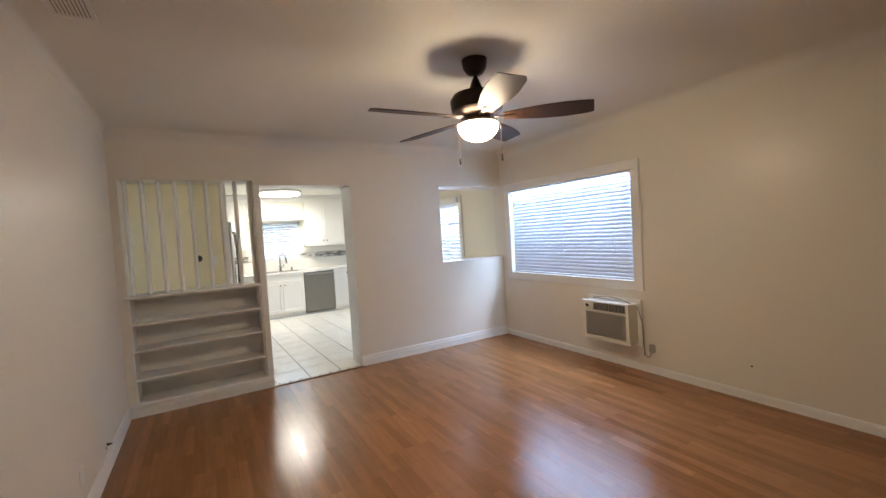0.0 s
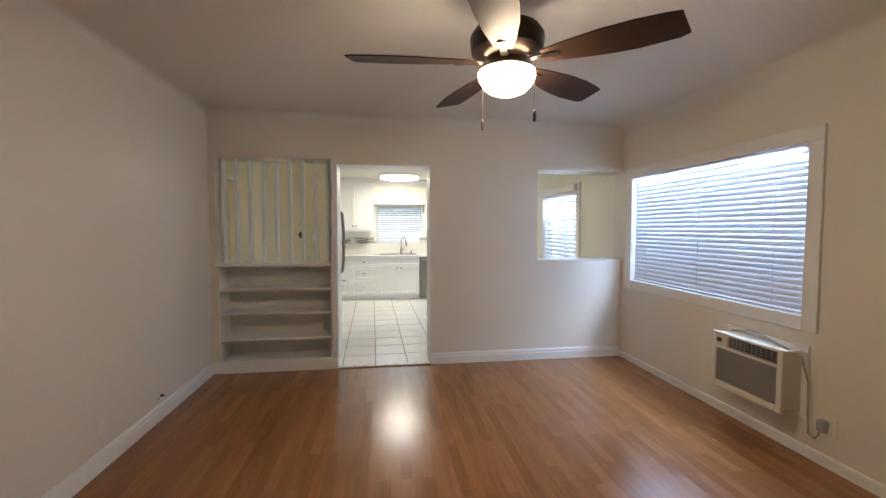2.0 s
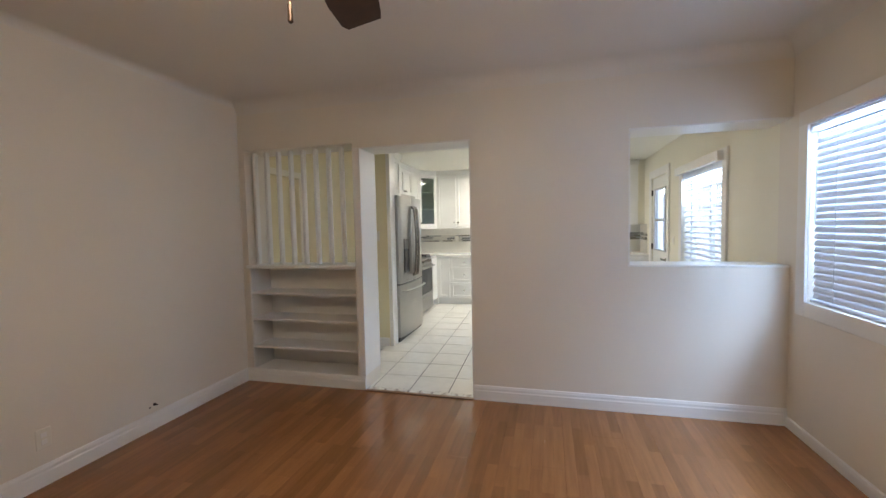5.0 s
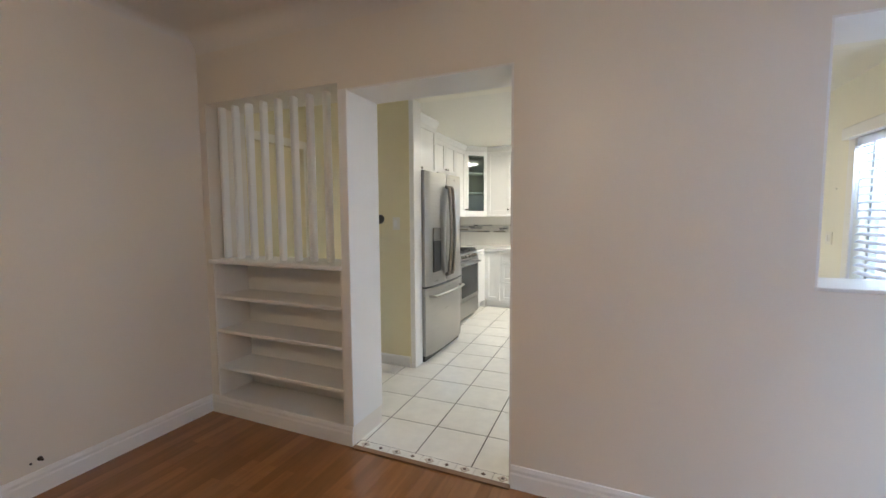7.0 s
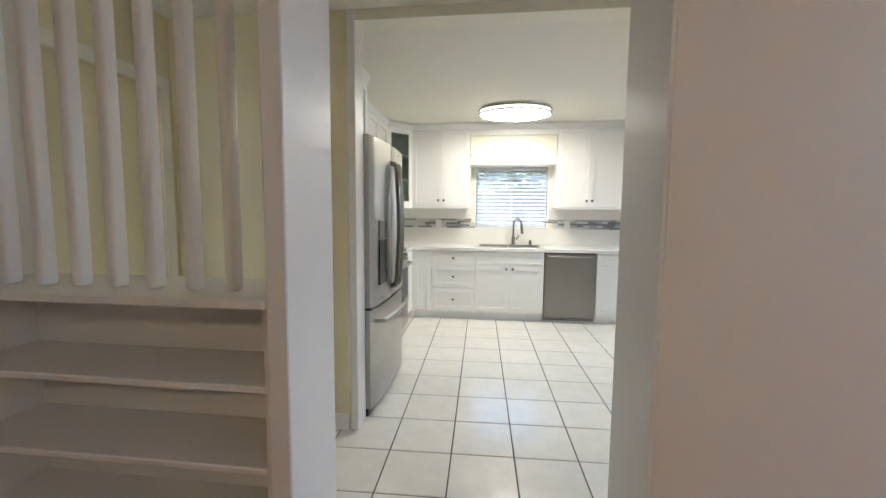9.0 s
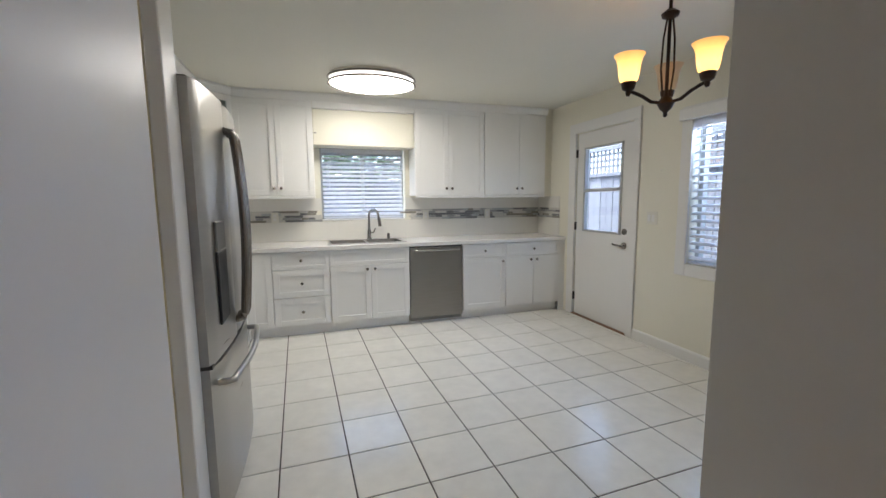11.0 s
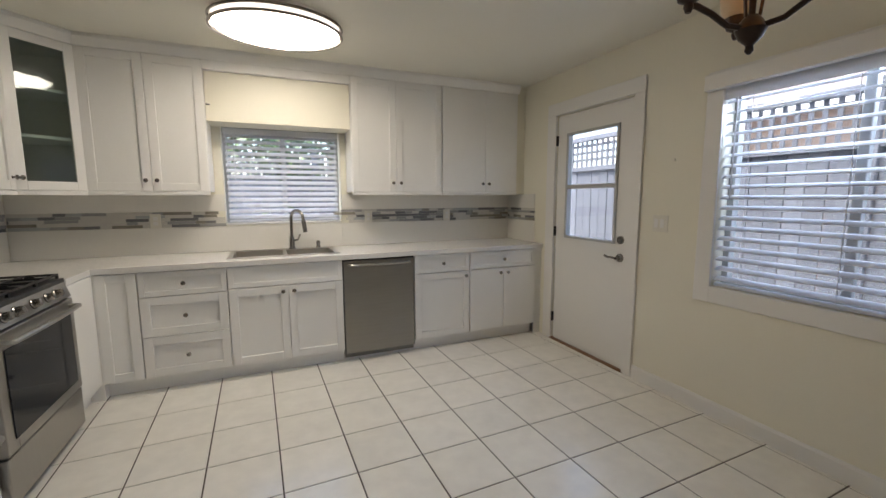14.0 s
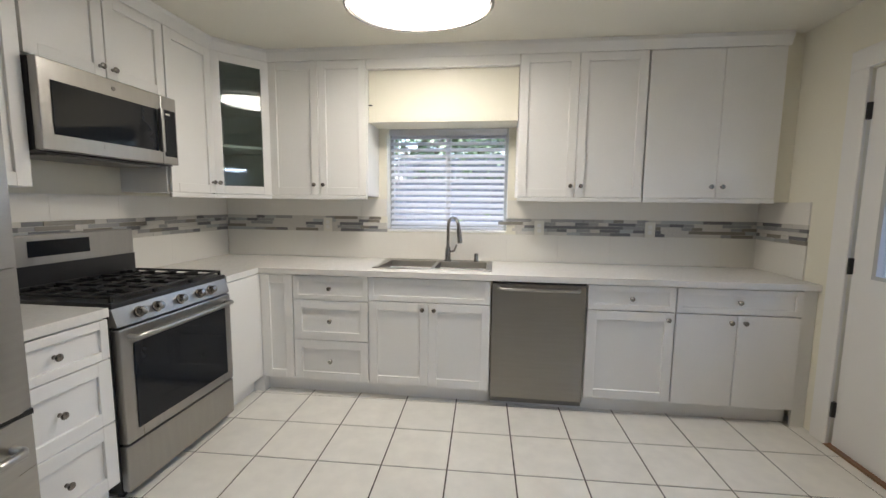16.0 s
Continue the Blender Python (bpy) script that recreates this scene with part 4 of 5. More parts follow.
def sink():
    th = thing("kitchen_sink", (2.0, 4.35, 0.905), "stainless double-bowl drop-in sink", "sink")
    e = 0.022
    part("rim", boxes(((SX0 - e, SY0 - e, 0.910), (SX1 + e, SY0 + 0.02, 0.916)), ((SX0 - e, SY1 - 0.055, 0.910), (SX1 + e, SY1 + e, 0.916)), ((SX0 - e, SY0 + 0.02, 0.910), (SX0 + 0.02, SY1 - 0.055, 0.916)), ((SX1 - 0.02, SY0 + 0.02, 0.910), (SX1 + e, SY1 - 0.055, 0.916)), ((1.985, SY0 + 0.02, 0.905), (2.015, SY1 - 0.055, 0.914)), bev=0.002), DWSTEEL, th)
    for a, b in ((SX0 + 0.02, 1.985), (2.015, SX1 - 0.02)):
        c, d, z = SY0 + 0.02, SY1 - 0.055, 0.72
        part("bowl", boxes(((a - 0.002, c, z), (a, d, 0.912)), ((b, c, z), (b + 0.002, d, 0.912)), ((a, c - 0.002, z), (b, c, 0.912)), ((a, d, z), (b, d + 0.002, 0.912)), ((a, c, z - 0.003), (b, d, z))), DWSTEEL, th)
        part("drain", lathe(bmesh.new(), [(0.045, z), (0.042, z + 0.003), (0.03, z + 0.002), (0, z + 0.001)], ((a + b) / 2, (c + d) / 2, 0), 18), NICKEL, th, smooth=True)


sink()


def faucet(x, y):
    th = thing("kitchen_faucet", (x, y, 0.916), "brushed nickel gooseneck pull-down faucet", "faucet")
    z = 0.916
    part("base", lathe(bmesh.new(), [(0.030, z), (0.029, z + 0.008), (0.022, z + 0.014), (0.020, z + 0.10), (0.016, z + 0.115)], (x, y, 0), 20), NICKEL, th, smooth=True)
    u, w = 0.62, -0.78  # the spout is swung towards the window's end of the bowl
    reach = [(0.075 - 0.075 * math.cos(t), 0.27 + 0.075 * math.sin(t)) for t in [math.pi * k / 14 for k in range(1, 14)]]
    neck = [(x, y, z + 0.11), (x, y, z + 0.27)] + [(x + u * d, y + w * d, z + h) for d, h in reach] + [(x + u * 0.155, y + w * 0.155, z + 0.25)]
    part("neck", tube(bmesh.new(), neck, 0.0125, 12), NICKEL, th, smooth=True)
    part("spray_head", tube(bmesh.new(), [(x + u * d, y + w * d, z + h) for d, h in ((0.152, 0.262), (0.157, 0.235), (0.164, 0.20), (0.172, 0.155))], 0.0185, 14), NICKEL, th, smooth=True)
    part("lever", tube(bmesh.new(), [(x + 0.015, y, z + 0.075), (x + 0.05, y - 0.005, z + 0.08), (x + 0.07, y - 0.02, z + 0.13)], 0.0075, 8), NICKEL, th, smooth=True)


faucet(2.07, 4.545)
solid("soap_dispenser", lathe(bmesh.new(), [(0.020, 0.916), (0.019, 0.925), (0.0165, 0.93), (0.0165, 0.975), (0.012, 0.98), (0, 0.981)], (2.295, 4.55, 0), 16), NICKEL, "short nickel air-gap cap beside the faucet", "dispenser", base=(2.295, 4.55, 0.916), smooth=True)


def dishwasher(x0, x1):
    th = thing("dishwasher", ((x0 + x1) / 2, 4.3, 0.0), "stainless dishwasher with a bar handle", "dishwasher")
    part("tub", boxes(((x0 + 0.006, 4.03, 0.03), (x1 - 0.006, FAR - 0.01, 0.865))), GREY, th)
    part("door", boxes(((x0 + 0.004, 3.998, 0.072), (x1 - 0.004, 4.028, 0.852)), bev=0.004, seg=2), DWSTEEL, th)
    part("control_strip", boxes(((x0 + 0.004, 4.004, 0.854), (x1 - 0.004, 4.03, 0.867))), BLACK, th, "black top control strip")
    part("handle", tube(bmesh.new(), [(x0 + 0.05, 4.0, 0.822), (x0 + 0.055, 3.968, 0.822)] + arc((x0 + 0.06, 3.962, 0.822), (x1 - 0.06, 3.962, 0.822), (0, -0.006, 0), 8) + [(x1 - 0.055, 3.968, 0.822), (x1 - 0.05, 4.0, 0.822)], 0.011, 10), STEEL, th, smooth=True)
    part("kick_panel", boxes(((x0 + 0.004, 4.06, 0.0), (x1 - 0.004, 4.075, 0.11))), CAB, th)


dishwasher(2.422, 3.033)


# ---- range, microwave, refrigerator ----
def gas_range(y0, y1):
    th = thing("gas_range", (0.45, (y0 + y1) / 2, 0.0), "stainless gas range with black cast-iron grates", "range")
    xb, xf = KLEFT + 0.012, 0.775
    part("body", boxes(((xb, y0, 0.035), (xf, y1, 0.895)), bev=0.003), BLACK, th, "black enamelled side and body")
    part("drawer", boxes(((xf, y0 + 0.004, 0.045), (xf + 0.04, y1 - 0.004, 0.262)), bev=0.006, seg=2), STEELH, th)
    door = part("oven_door", boxes(((xf, y0 + 0.004, 0.272), (xf + 0.045, y1 - 0.004, 0.805)), bev=0.006, seg=2), STEELH, th)
    part("oven_window", boxes(((xf + 0.0455, y0 + 0.065, 0.325), (xf + 0.049, y1 - 0.06, 0.73)), bev=0.0015), DARKGLASS, door, "black oven glass")
    hz = 0.765
    part("oven_handle", tube(bmesh.new(), [(xf + 0.04, y0 + 0.05, hz), (xf + 0.085, y0 + 0.05, hz)] + arc((xf + 0.09, y0 + 0.055, hz), (xf + 0.09, y1 - 0.055, hz), (0.008, 0, 0), 8) + [(xf + 0.085, y1 - 0.05, hz), (xf + 0.04, y1 - 0.05, hz)], 0.013, 10), STEEL, door, smooth=True)
    bm = bmesh.new()
    sec = [(xf - 0.03, 0.815), (xf + 0.04, 0.815), (xf + 0.015, 0.898), (xf - 0.03, 0.898)]
    a, b = [bm.verts.new((x, y0 + 0.002, z)) for x, z in sec], [bm.verts.new((x, y1 - 0.002, z)) for x, z in sec]
    bm.faces.new(a), bm.faces.new(b)
    for k in range(4):
        bm.faces.new((a[k], a[(k + 1) % 4], b[(k + 1) % 4], b[k]))
    panel = part("control_panel", bm, STEELH, th)
    for u in (0.17, 0.30, 0.50, 0.68, 0.80):
        m = pose(xf + 0.027, y0 + (y1 - y0) * u, 0.857, 0, 73, 0)
        part("knob", lathe(bmesh.new(), [(0.026, 0), (0.026, 0.006), (0.021, 0.010), (0.019, 0.032), (0.016, 0.036), (0, 0.037)], n=18, m=m.to_3x3().to_4x4(), centre=m.translation), NICKEL, panel, "satin metal burner knob", smooth=True)
    part("cooktop", boxes(((xb + 0.05, y0, 0.896), (xf + 0.018, y1, 0.922)), bev=0.006, seg=2), BLACK, th, "glossy black cooktop")
    for gx, gy in ((0.30, 0.2), (0.30, 0.8), (0.60, 0.2), (0.60, 0.8), (0.45, 0.5)):
        part("burner", lathe(bmesh.new(), [(0.05, 0.922), (0.05, 0.930), (0.036, 0.932), (0.034, 0.942), (0, 0.943)], (gx, y0 + (y1 - y0) * gy, 0), 18), IRON, th, smooth=True)
    W3 = (y1 - y0 - 0.04) / 3
    for k in range(3):
        a, b = y0 + 0.02 + k * W3 + 0.004, y0 + 0.02 + (k + 1) * W3 - 0.004
        c, d, z = xb + 0.085, xf - 0.005, 0.950
        t, bm = 0.006, bmesh.new()
        for p, q in (((c, a), (d, a)), ((c, b), (d, b)), ((c, a), (c, b)), ((d, a), (d, b)), ((c, (a + b) / 2), (d, (a + b) / 2)), (((c + d) / 2, a), ((c + d) / 2, b)), ((c + (d - c) * 0.25, a), (c + (d - c) * 0.25, b)), ((c + (d - c) * 0.75, a), (c + (d - c) * 0.75, b))):
            box(bm, (min(p[0], q[0]) - t, min(p[1], q[1]) - t, z - 0.012), (max(p[0], q[0]) + t, max(p[1], q[1]) + t, z), 0.002)
        for p in ((c, a), (c, b), (d, a), (d, b)):
            box(bm, (p[0] - t, p[1] - t, 0.921), (p[0] + t, p[1] + t, z - 0.006))
        for j in range(4):
            px = c + (d - c) * (j + 0.5) / 4
            box(bm, (px - 0.02, (a + b) / 2 - t, z), (px + 0.02, (a + b) / 2 + t, z + 0.008), 0.002)
        part("grate", bm, IRON, th, "black cast-iron grate")
    back = part("backguard", boxes(((xb, y0, 0.90), (xb + 0.05, y1, 1.195)), bev=0.008, seg=2), STEELH, th)
    part("display", boxes(((xb + 0.0505, y0 + 0.17, 1.085), (xb + 0.054, y0 + 0.48, 1.165)), bev=0.001), DARKGLASS, back, "black touch display")
    part("lower_guard", boxes(((xb + 0.0505, y0 + 0.004, 0.915), (xb + 0.056, y1 - 0.004, 1.045))), BLACK, back)
    for x in (xb + 0.03, xf - 0.04):
        for y in (y0 + 0.04, y1 - 0.04):
            part("foot", lathe(bmesh.new(), [(0.018, 0.0), (0.018, 0.036)], (x, y, 0), 10), BLACK, th)


gas_range(2.868, 3.632)


def microwave(y0, y1):
    xb, xf, z0, z1 = KLEFT + 0.004, 0.53, 1.575, 1.965
    th = thing("microwave_oven", (0.33, (y0 + y1) / 2, z0), "stainless over-the-range microwave with a black window", "microwave")
    part("body", boxes(((xb, y0, z0), (xf - 0.04, y1, z1)), bev=0.003), BLACK, th, "black casing")
    ys = y1 - 0.115
    door = part("door", boxes(((xf - 0.04, y0, z0 + 0.006), (xf, ys, z1)), bev=0.005, seg=2), STEELH, th)
    part("window", boxes(((xf + 0.0005, y0 + 0.05, z0 + 0.075), (xf + 0.004, ys - 0.035, z1 - 0.085)), bev=0.001), DARKGLASS, door, "black door glass")
    part("handle", boxes(((xf + 0.004, ys - 0.03, z0 + 0.07), (xf + 0.03, ys - 0.008, z1 - 0.08)), bev=0.006, seg=2), STEEL, door)
    part("badge", lathe(bmesh.new(), [(0.011, 0), (0.010, 0.003), (0, 0.003)], n=16, m=Matrix.Rotation(radians(90), 4, "Y"), centre=(xf, (y0 + ys) / 2 + 0.03, z1 - 0.045)), GREY, door, "round grey badge")
    ctl = part("control_panel", boxes(((xf - 0.04, ys + 0.002, z0 + 0.006), (xf, y1, z1)), bev=0.005, seg=2), STEELH, th)
    part("keypad", boxes(((xf + 0.0005, ys + 0.014, z0 + 0.05), (xf + 0.003, y1 - 0.012, z1 - 0.075)), bev=0.001), DARKGLASS, ctl, "black touch keypad")
    part("display_digits", boxes(((xf + 0.0032, ys + 0.03, z1 - 0.105), (xf + 0.0042, ys + 0.06, z1 - 0.095))), PLASTIC, ctl)
    part("vent_grille", boxes(((xb + 0.05, y0 + 0.06, z0 - 0.012), (xf - 0.06, y1 - 0.06, z0 - 0.0005)), bev=0.003), GREY, th)


microwave(2.872, 3.628)


def refrigerator(y0, y1):
    xb, xs, z1 = KLEFT + 0.03, 0.965, 1.785
    th = thing("refrigerator", (0.55, (y0 + y1) / 2, 0.0), "stainless french-door refrigerator with a water dispenser", "refrigerator")
    part("case", boxes(((xb, y0, 0.03), (xs, y1, z1)), bev=0.006), GREY, th, "dark grey painted case")

    def bowed(a, b, za, zb, full):
        """A door whose face bulges towards the room over the width of the whole front."""
        bm = bmesh.new()
        n, lo, hi = 10, [], []
        mid, half = (y0 + y1) / 2, (y1 - y0) / 2
        for k in range(n + 1):
            y = a + (b - a) * k / n
            x = xs + 0.062 + 0.025 * (1 - ((y - mid) / half) ** 2)
            edge = 0.012 if k in (0, n) else 0.0
            lo.append((x - edge, y)), hi.append((x - edge, y))
        pts = [(xs + 0.008, a)] + lo + [(xs + 0.008, b)]
        l, h = [bm.verts.new((x, y, za)) for x, y in pts], [bm.verts.new((x, y, zb)) for x, y in pts]
        bm.faces.new(l), bm.faces.new(h)
        for k in range(len(pts)):
            bm.faces.new((l[k], l[(k + 1) % len(pts)], h[(k + 1) % len(pts)], h[k]))
        return bm

    mid = (y0 + y1) / 2
    d1 = part("door", bowed(y0 + 0.002, mid - 0.003, 0.728, 1.815, True), STEEL, th, smooth=True)
    d2 = part("door", bowed(mid + 0.003, y1 - 0.002, 0.728, 1.815, True), STEEL, th, smooth=True)
    fz = part("freezer_drawer", bowed(y0 + 0.002, y1 - 0.002, 0.06, 0.712, True), STEEL, th, smooth=True)
    # second box is a black bar set into the door gap as its shade
    part("gasket", boxes(((xs, y0 + 0.005, 0.04), (xs + 0.008, y1 - 0.005, 1.78)), ((xs, y0 + 0.004, 0.712), (xs + 0.06, y1 - 0.004, 0.729))), BLACK, th, "black gasket, and a black bar for the shade in the gap")
    for d, y in ((d1, mid - 0.045), (d2, mid + 0.045)):
        x = xs + 0.086
        part("door_handle", tube(bmesh.new(), [(x - 0.005, y, 0.80), (x + 0.035, y, 0.81)] + arc((x + 0.04, y, 0.83), (x + 0.04, y, 1.66), (0.022, 0, 0), 12) + [(x + 0.035, y, 1.68), (x - 0.005, y, 1.69)], 0.018, 10), NICKEL, d, smooth=True)
    x = xs + 0.065
    part("drawer_handle", tube(bmesh.new(), [(x - 0.01, y0 + 0.07, 0.632), (x + 0.04, y0 + 0.075, 0.632)] + arc((x + 0.055, y0 + 0.085, 0.632), (x + 0.055, y1 - 0.085, 0.632), (0.03, 0, 0), 12) + [(x + 0.04, y1 - 0.075, 0.632), (x - 0.01, y1 - 0.07, 0.632)], 0.014, 10), STEEL, fz, smooth=True)
    xd = xs + 0.078
    part("dispenser_panel", boxes(((xd - 0.03, y0 + 0.13, 1.162), (xd + 0.006, y0 + 0.345, 1.285)), bev=0.004), GREY, d1, "grey dispenser control panel")
    part("dispenser_recess", boxes(((xd - 0.03, y0 + 0.13, 0.855), (xd + 0.006, y0 + 0.345, 1.16)), bev=0.004), BLACK, d1, "black dispenser recess")
    for y in (y0 + 0.05, y1 - 0.05):
        part("hinge_cover", boxes(((xs - 0.07, y - 0.045, z1), (xs + 0.05, y + 0.045, z1 + 0.036)), bev=0.006), BLACK, th)
    part("base_grille", boxes(((xs - 0.02, y0 + 0.02, 0.0), (xs + 0.03, y1 - 0.02, 0.055))), BLACK, th)


refrigerator(1.448, 2.372)


# ---- lamps of the kitchen ----
def ceiling_light(x, y):
    th = thing("ceiling_light", (x, y, CEIL_K), "oval flush ceiling light with nickel bands, lit", "ceiling light")
    a, b = 0.39, 0.312
    part("pan", lathe(bmesh.new(), [(0.97, CEIL_K - 0.02), (0.97, CEIL_K)], (x, y, 0), 48, sx=a, sy=b), PLASTIC, th, smooth=True)
    part("diffuser", lathe(bmesh.new(), [(0.3, CEIL_K - 0.098), (0.7, CEIL_K - 0.093), (0.9, CEIL_K - 0.083), (0.955, CEIL_K - 0.07)], (x, y, 0), 48, sx=a, sy=b), DISC, th, "glowing white acrylic diffuser", smooth=True)
    part("diffuser_side", lathe(bmesh.new(), [(0.955, CEIL_K - 0.069), (0.96, CEIL_K - 0.021)], (x, y, 0), 48, sx=a, sy=b), SIDEGLOW, th, smooth=True)
    for z in (CEIL_K - 0.074, CEIL_K - 0.03):
        pts = [(x + a * math.cos(t), y + b * math.sin(t), z) for t in [2 * math.pi * k / 48 for k in range(49)]]
        part("band", tube(bmesh.new(), pts, 0.009, 8), NICKEL, th, "satin nickel band", smooth=True)


ceiling_light(2.005, 3.585)


def chandelier(x, y):
    th = thing("chandelier", (x, y, CEIL_K), "bronze three-arm chandelier with lit amber glass shades", "chandelier")
    part("canopy", lathe(bmesh.new(), [(0.02, CEIL_K), (0.055, CEIL_K + 0.02), (0.062, CEIL_K + 0.04)], (x, y, 0), 20), BRONZE, th, smooth=True)
    part("hub", lathe(bmesh.new(), [(0.004, 1.855), (0.012, 1.865), (0.010, 1.88), (0.03, 1.90), (0.042, 1.925), (0.03, 1.95), (0.018, 1.965)], (x, y, 0), 20), BRONZE, th, smooth=True)
    part("stem", lathe(bmesh.new(), [(0.009, 1.96), (0.009, CEIL_K + 0.01)], (x, y, 0), 10), BRONZE, th, smooth=True)
    part("collar", lathe(bmesh.new(), [(0.012, 2.35), (0.04, 2.365), (0.045, 2.38), (0.02, 2.40)], (x, y, 0), 16), BRONZE, th, smooth=True)
    for k in range(3):
        t = radians(163 + 120 * k)
        c, s = math.cos(t), math.sin(t)
        pts = [(x + c * 0.03, y + s * 0.03, 1.93), (x + c * 0.08, y + s * 0.08, 1.935), (x + c * 0.13, y + s * 0.13, 1.965), (x + c * 0.18, y + s * 0.18, 1.985), (x + c * 0.205, y + s * 0.205, 1.99)]
        arm = part("arm", tube(bmesh.new(), pts, 0.009, 8), BRONZE, th, smooth=True)
        top = [(x + c * 0.02, y + s * 0.02, 1.96), (x + c * 0.035, y + s * 0.035, 2.10), (x + c * 0.03, y + s * 0.03, 2.25), (x + c * 0.015, y + s * 0.015, 2.36)]
        part("scroll_rod", tube(bmesh.new(), top, 0.005, 6), BRONZE, th, smooth=True)
        cx, cy = x + c * 0.205, y + s * 0.205
        part("cup", lathe(bmesh.new(), [(0.008, 1.965), (0.014, 1.98), (0.012, 1.99), (0.03, 2.0), (0.038, 2.03), (0.036, 2.04)], (cx, cy, 0), 16), BRONZE, arm, smooth=True)
        prof = [(0.030, 2.032), (0.040, 2.045), (0.046, 2.08), (0.050, 2.12), (0.058, 2.155), (0.070, 2.175)]
        prof += [(r - 0.003, z) for r, z in reversed(prof)]
        part("shade", lathe(bmesh.new(), [(r * 1.12, z) for r, z in prof], (cx, cy, 0), 24), UNLIT if k == 2 else AMBER, arm, "unlit amber glass shade" if k == 2 else "glowing amber glass shade", smooth=True)
        if k == 2:
            continue
        part("bulb", lathe(bmesh.new(), [(0.010, 2.045), (0.024, 2.08), (0.026, 2.105), (0.015, 2.128), (0.003, 2.132)], (cx, cy, 0), 14), BULB, arm, smooth=True)
    return th


chandelier(3.25, 1.50).location.z -= 0.06
for x, y in ((1.365, 1.50), (2.426, 1.53)):
    solid("smoke_detector", lathe(bmesh.new(), [(0.03, CEIL_K), (0.03, CEIL_K - 0.012), (0.018, CEIL_K - 0.022), (0, CEIL_K - 0.023)], (x, y, 0), 20), PLASTIC, "small round white cap on the kitchen ceiling", "detector", base=(x, y, CEIL_K), smooth=True)

# ---- outside ----
# unseen ground, coloured pale so it bounces more light into the windows
solid("ground", boxes(((-400, -400, -0.5), (400, 400, -0.16))), PALE_GROUND, "unseen yard ground, kept pale grey to bounce light indoors", "ground", kind="structure")


def fence(name, length, m, label):
    """Boards along local x with a lattice above, its face towards -y."""
    th = thing(name, m.translation, label, "fence", group="yard fences")
    first = None
    for k in range(int(length / 0.145)):
        if first is None:
            first = part("board", boxes(((0, 0, -0.16), (0.139, 0.02, 1.72)), bev=0.003), FENCE, th)
            first.data.transform(Matrix.Translation(ORIGIN[th]))
            ob = first
        else:
            ob = new("board", first.data)
            ob.parent = th
        ob.matrix_basis = Matrix.Translation(-m.translation) @ m @ pose(0.145 * k, 0.004 * (k % 2), 0)
    for z in (1.72, 2.13):
        part("rail", boxes(((0, -0.03, z), (length, 0.05, z + 0.06)), bev=0.004), FENCE, th, m=m)
    x = 0.0
    while x < length:
        part("post", boxes(((x, -0.05, -0.16), (x + 0.09, -0.003, 2.22)), bev=0.005), FENCE, th, m=m)
        x += 1.9
    bm = bmesh.new()
    x = 0.0
    while x < length:
        box(bm, (x, 0.0, 1.78), (x + 0.035, 0.012, 2.13))
        x += 0.095
    for z in (1.86, 1.955, 2.05):
        box(bm, (0, 0.012, z), (length, 0.022, z + 0.035))
    tagged(part("lattice", bm, FENCE, th, m=m), kind="stuff")
    return th


fence("fence", 16.9, pose(6.0, 9.9, 0, 0, 0, -90), "weathered grey board fence with a lattice top")
fence("fence", 9.0, pose(-3.0, 9.0, 0, 0, 0, 0), "weathered grey board fence behind the house")


def neighbour():
    th = thing("house", (12.0, 2.0, -0.16), "peach stucco neighbour house behind the fence", "house")
    part("wall", boxes(((10.0, -7.0, -0.16), (17.0, 8.0, 2.75))), STUCCO, th)
    bm = bmesh.new()
    v = [bm.verts.new(p) for p in ((9.4, -7.6, 2.7), (9.4, 8.6, 2.7), (17.6, 8.6, 2.7), (17.6, -7.6, 2.7), (13.5, -4.0, 4.6), (13.5, 5.0, 4.6))]
    for f in ((0, 1, 5, 4), (2, 3, 4, 5), (3, 0, 4), (1, 2, 5), (3, 2, 1, 0)):
        bm.faces.new([v[k] for k in f])
    part("roof", bm, ROOF, th)
    part("fascia", boxes(((9.36, -7.6, 2.62), (9.42, 8.6, 2.76))), TRIM, th)


neighbour()


def tree(x, y, h, r, seed, label):
    rnd = random.Random(seed)
    th = thing("tree", (x, y, -0.16), label, "tree", group="yard trees")
    bm = lathe(bmesh.new(), [(0.13, -0.16), (0.10, 0.4), (0.085, h * 0.5), (0.05, h * 0.75)], (x, y, 0), 10)
    tips = []
    for k in range(9):
        a, z = rnd.uniform(0, 6.28), h * rnd.uniform(0.35, 0.7)
        e = (x + r * 0.7 * math.cos(a), y + r * 0.7 * math.sin(a), z + rnd.uniform(0.3, 0.9))
        tube(bm, [(x, y, z), ((x + e[0]) / 2, (y + e[1]) / 2, z + 0.25), e], 0.025, 5)
        tips.append(Vector(e))
    part("trunk", bm, BARK, th)
    verts, faces = [], []
    for k in range(2600):
        c = rnd.choice(tips) + Vector([rnd.gauss(0, r * 0.28) for _ in range(3)])
        u = Vector([rnd.gauss(0, 1) for _ in range(3)]).normalized()
        w = u.orthogonal().normalized() * 0.032
        n = len(verts)
        verts += [c - u * 0.085, c + w * 1.4, c + u * 0.085, c - w * 1.4]
        faces.append((n, n + 1, n + 2, n + 3))
    me = bpy.data.meshes.new("crown")
    me.from_pydata([v - ORIGIN[th] for v in verts], [], faces)
    me.materials.append(LEAF)
    ob = new("crown", me)
    ob.parent = th
    tagged(ob, kind="stuff")


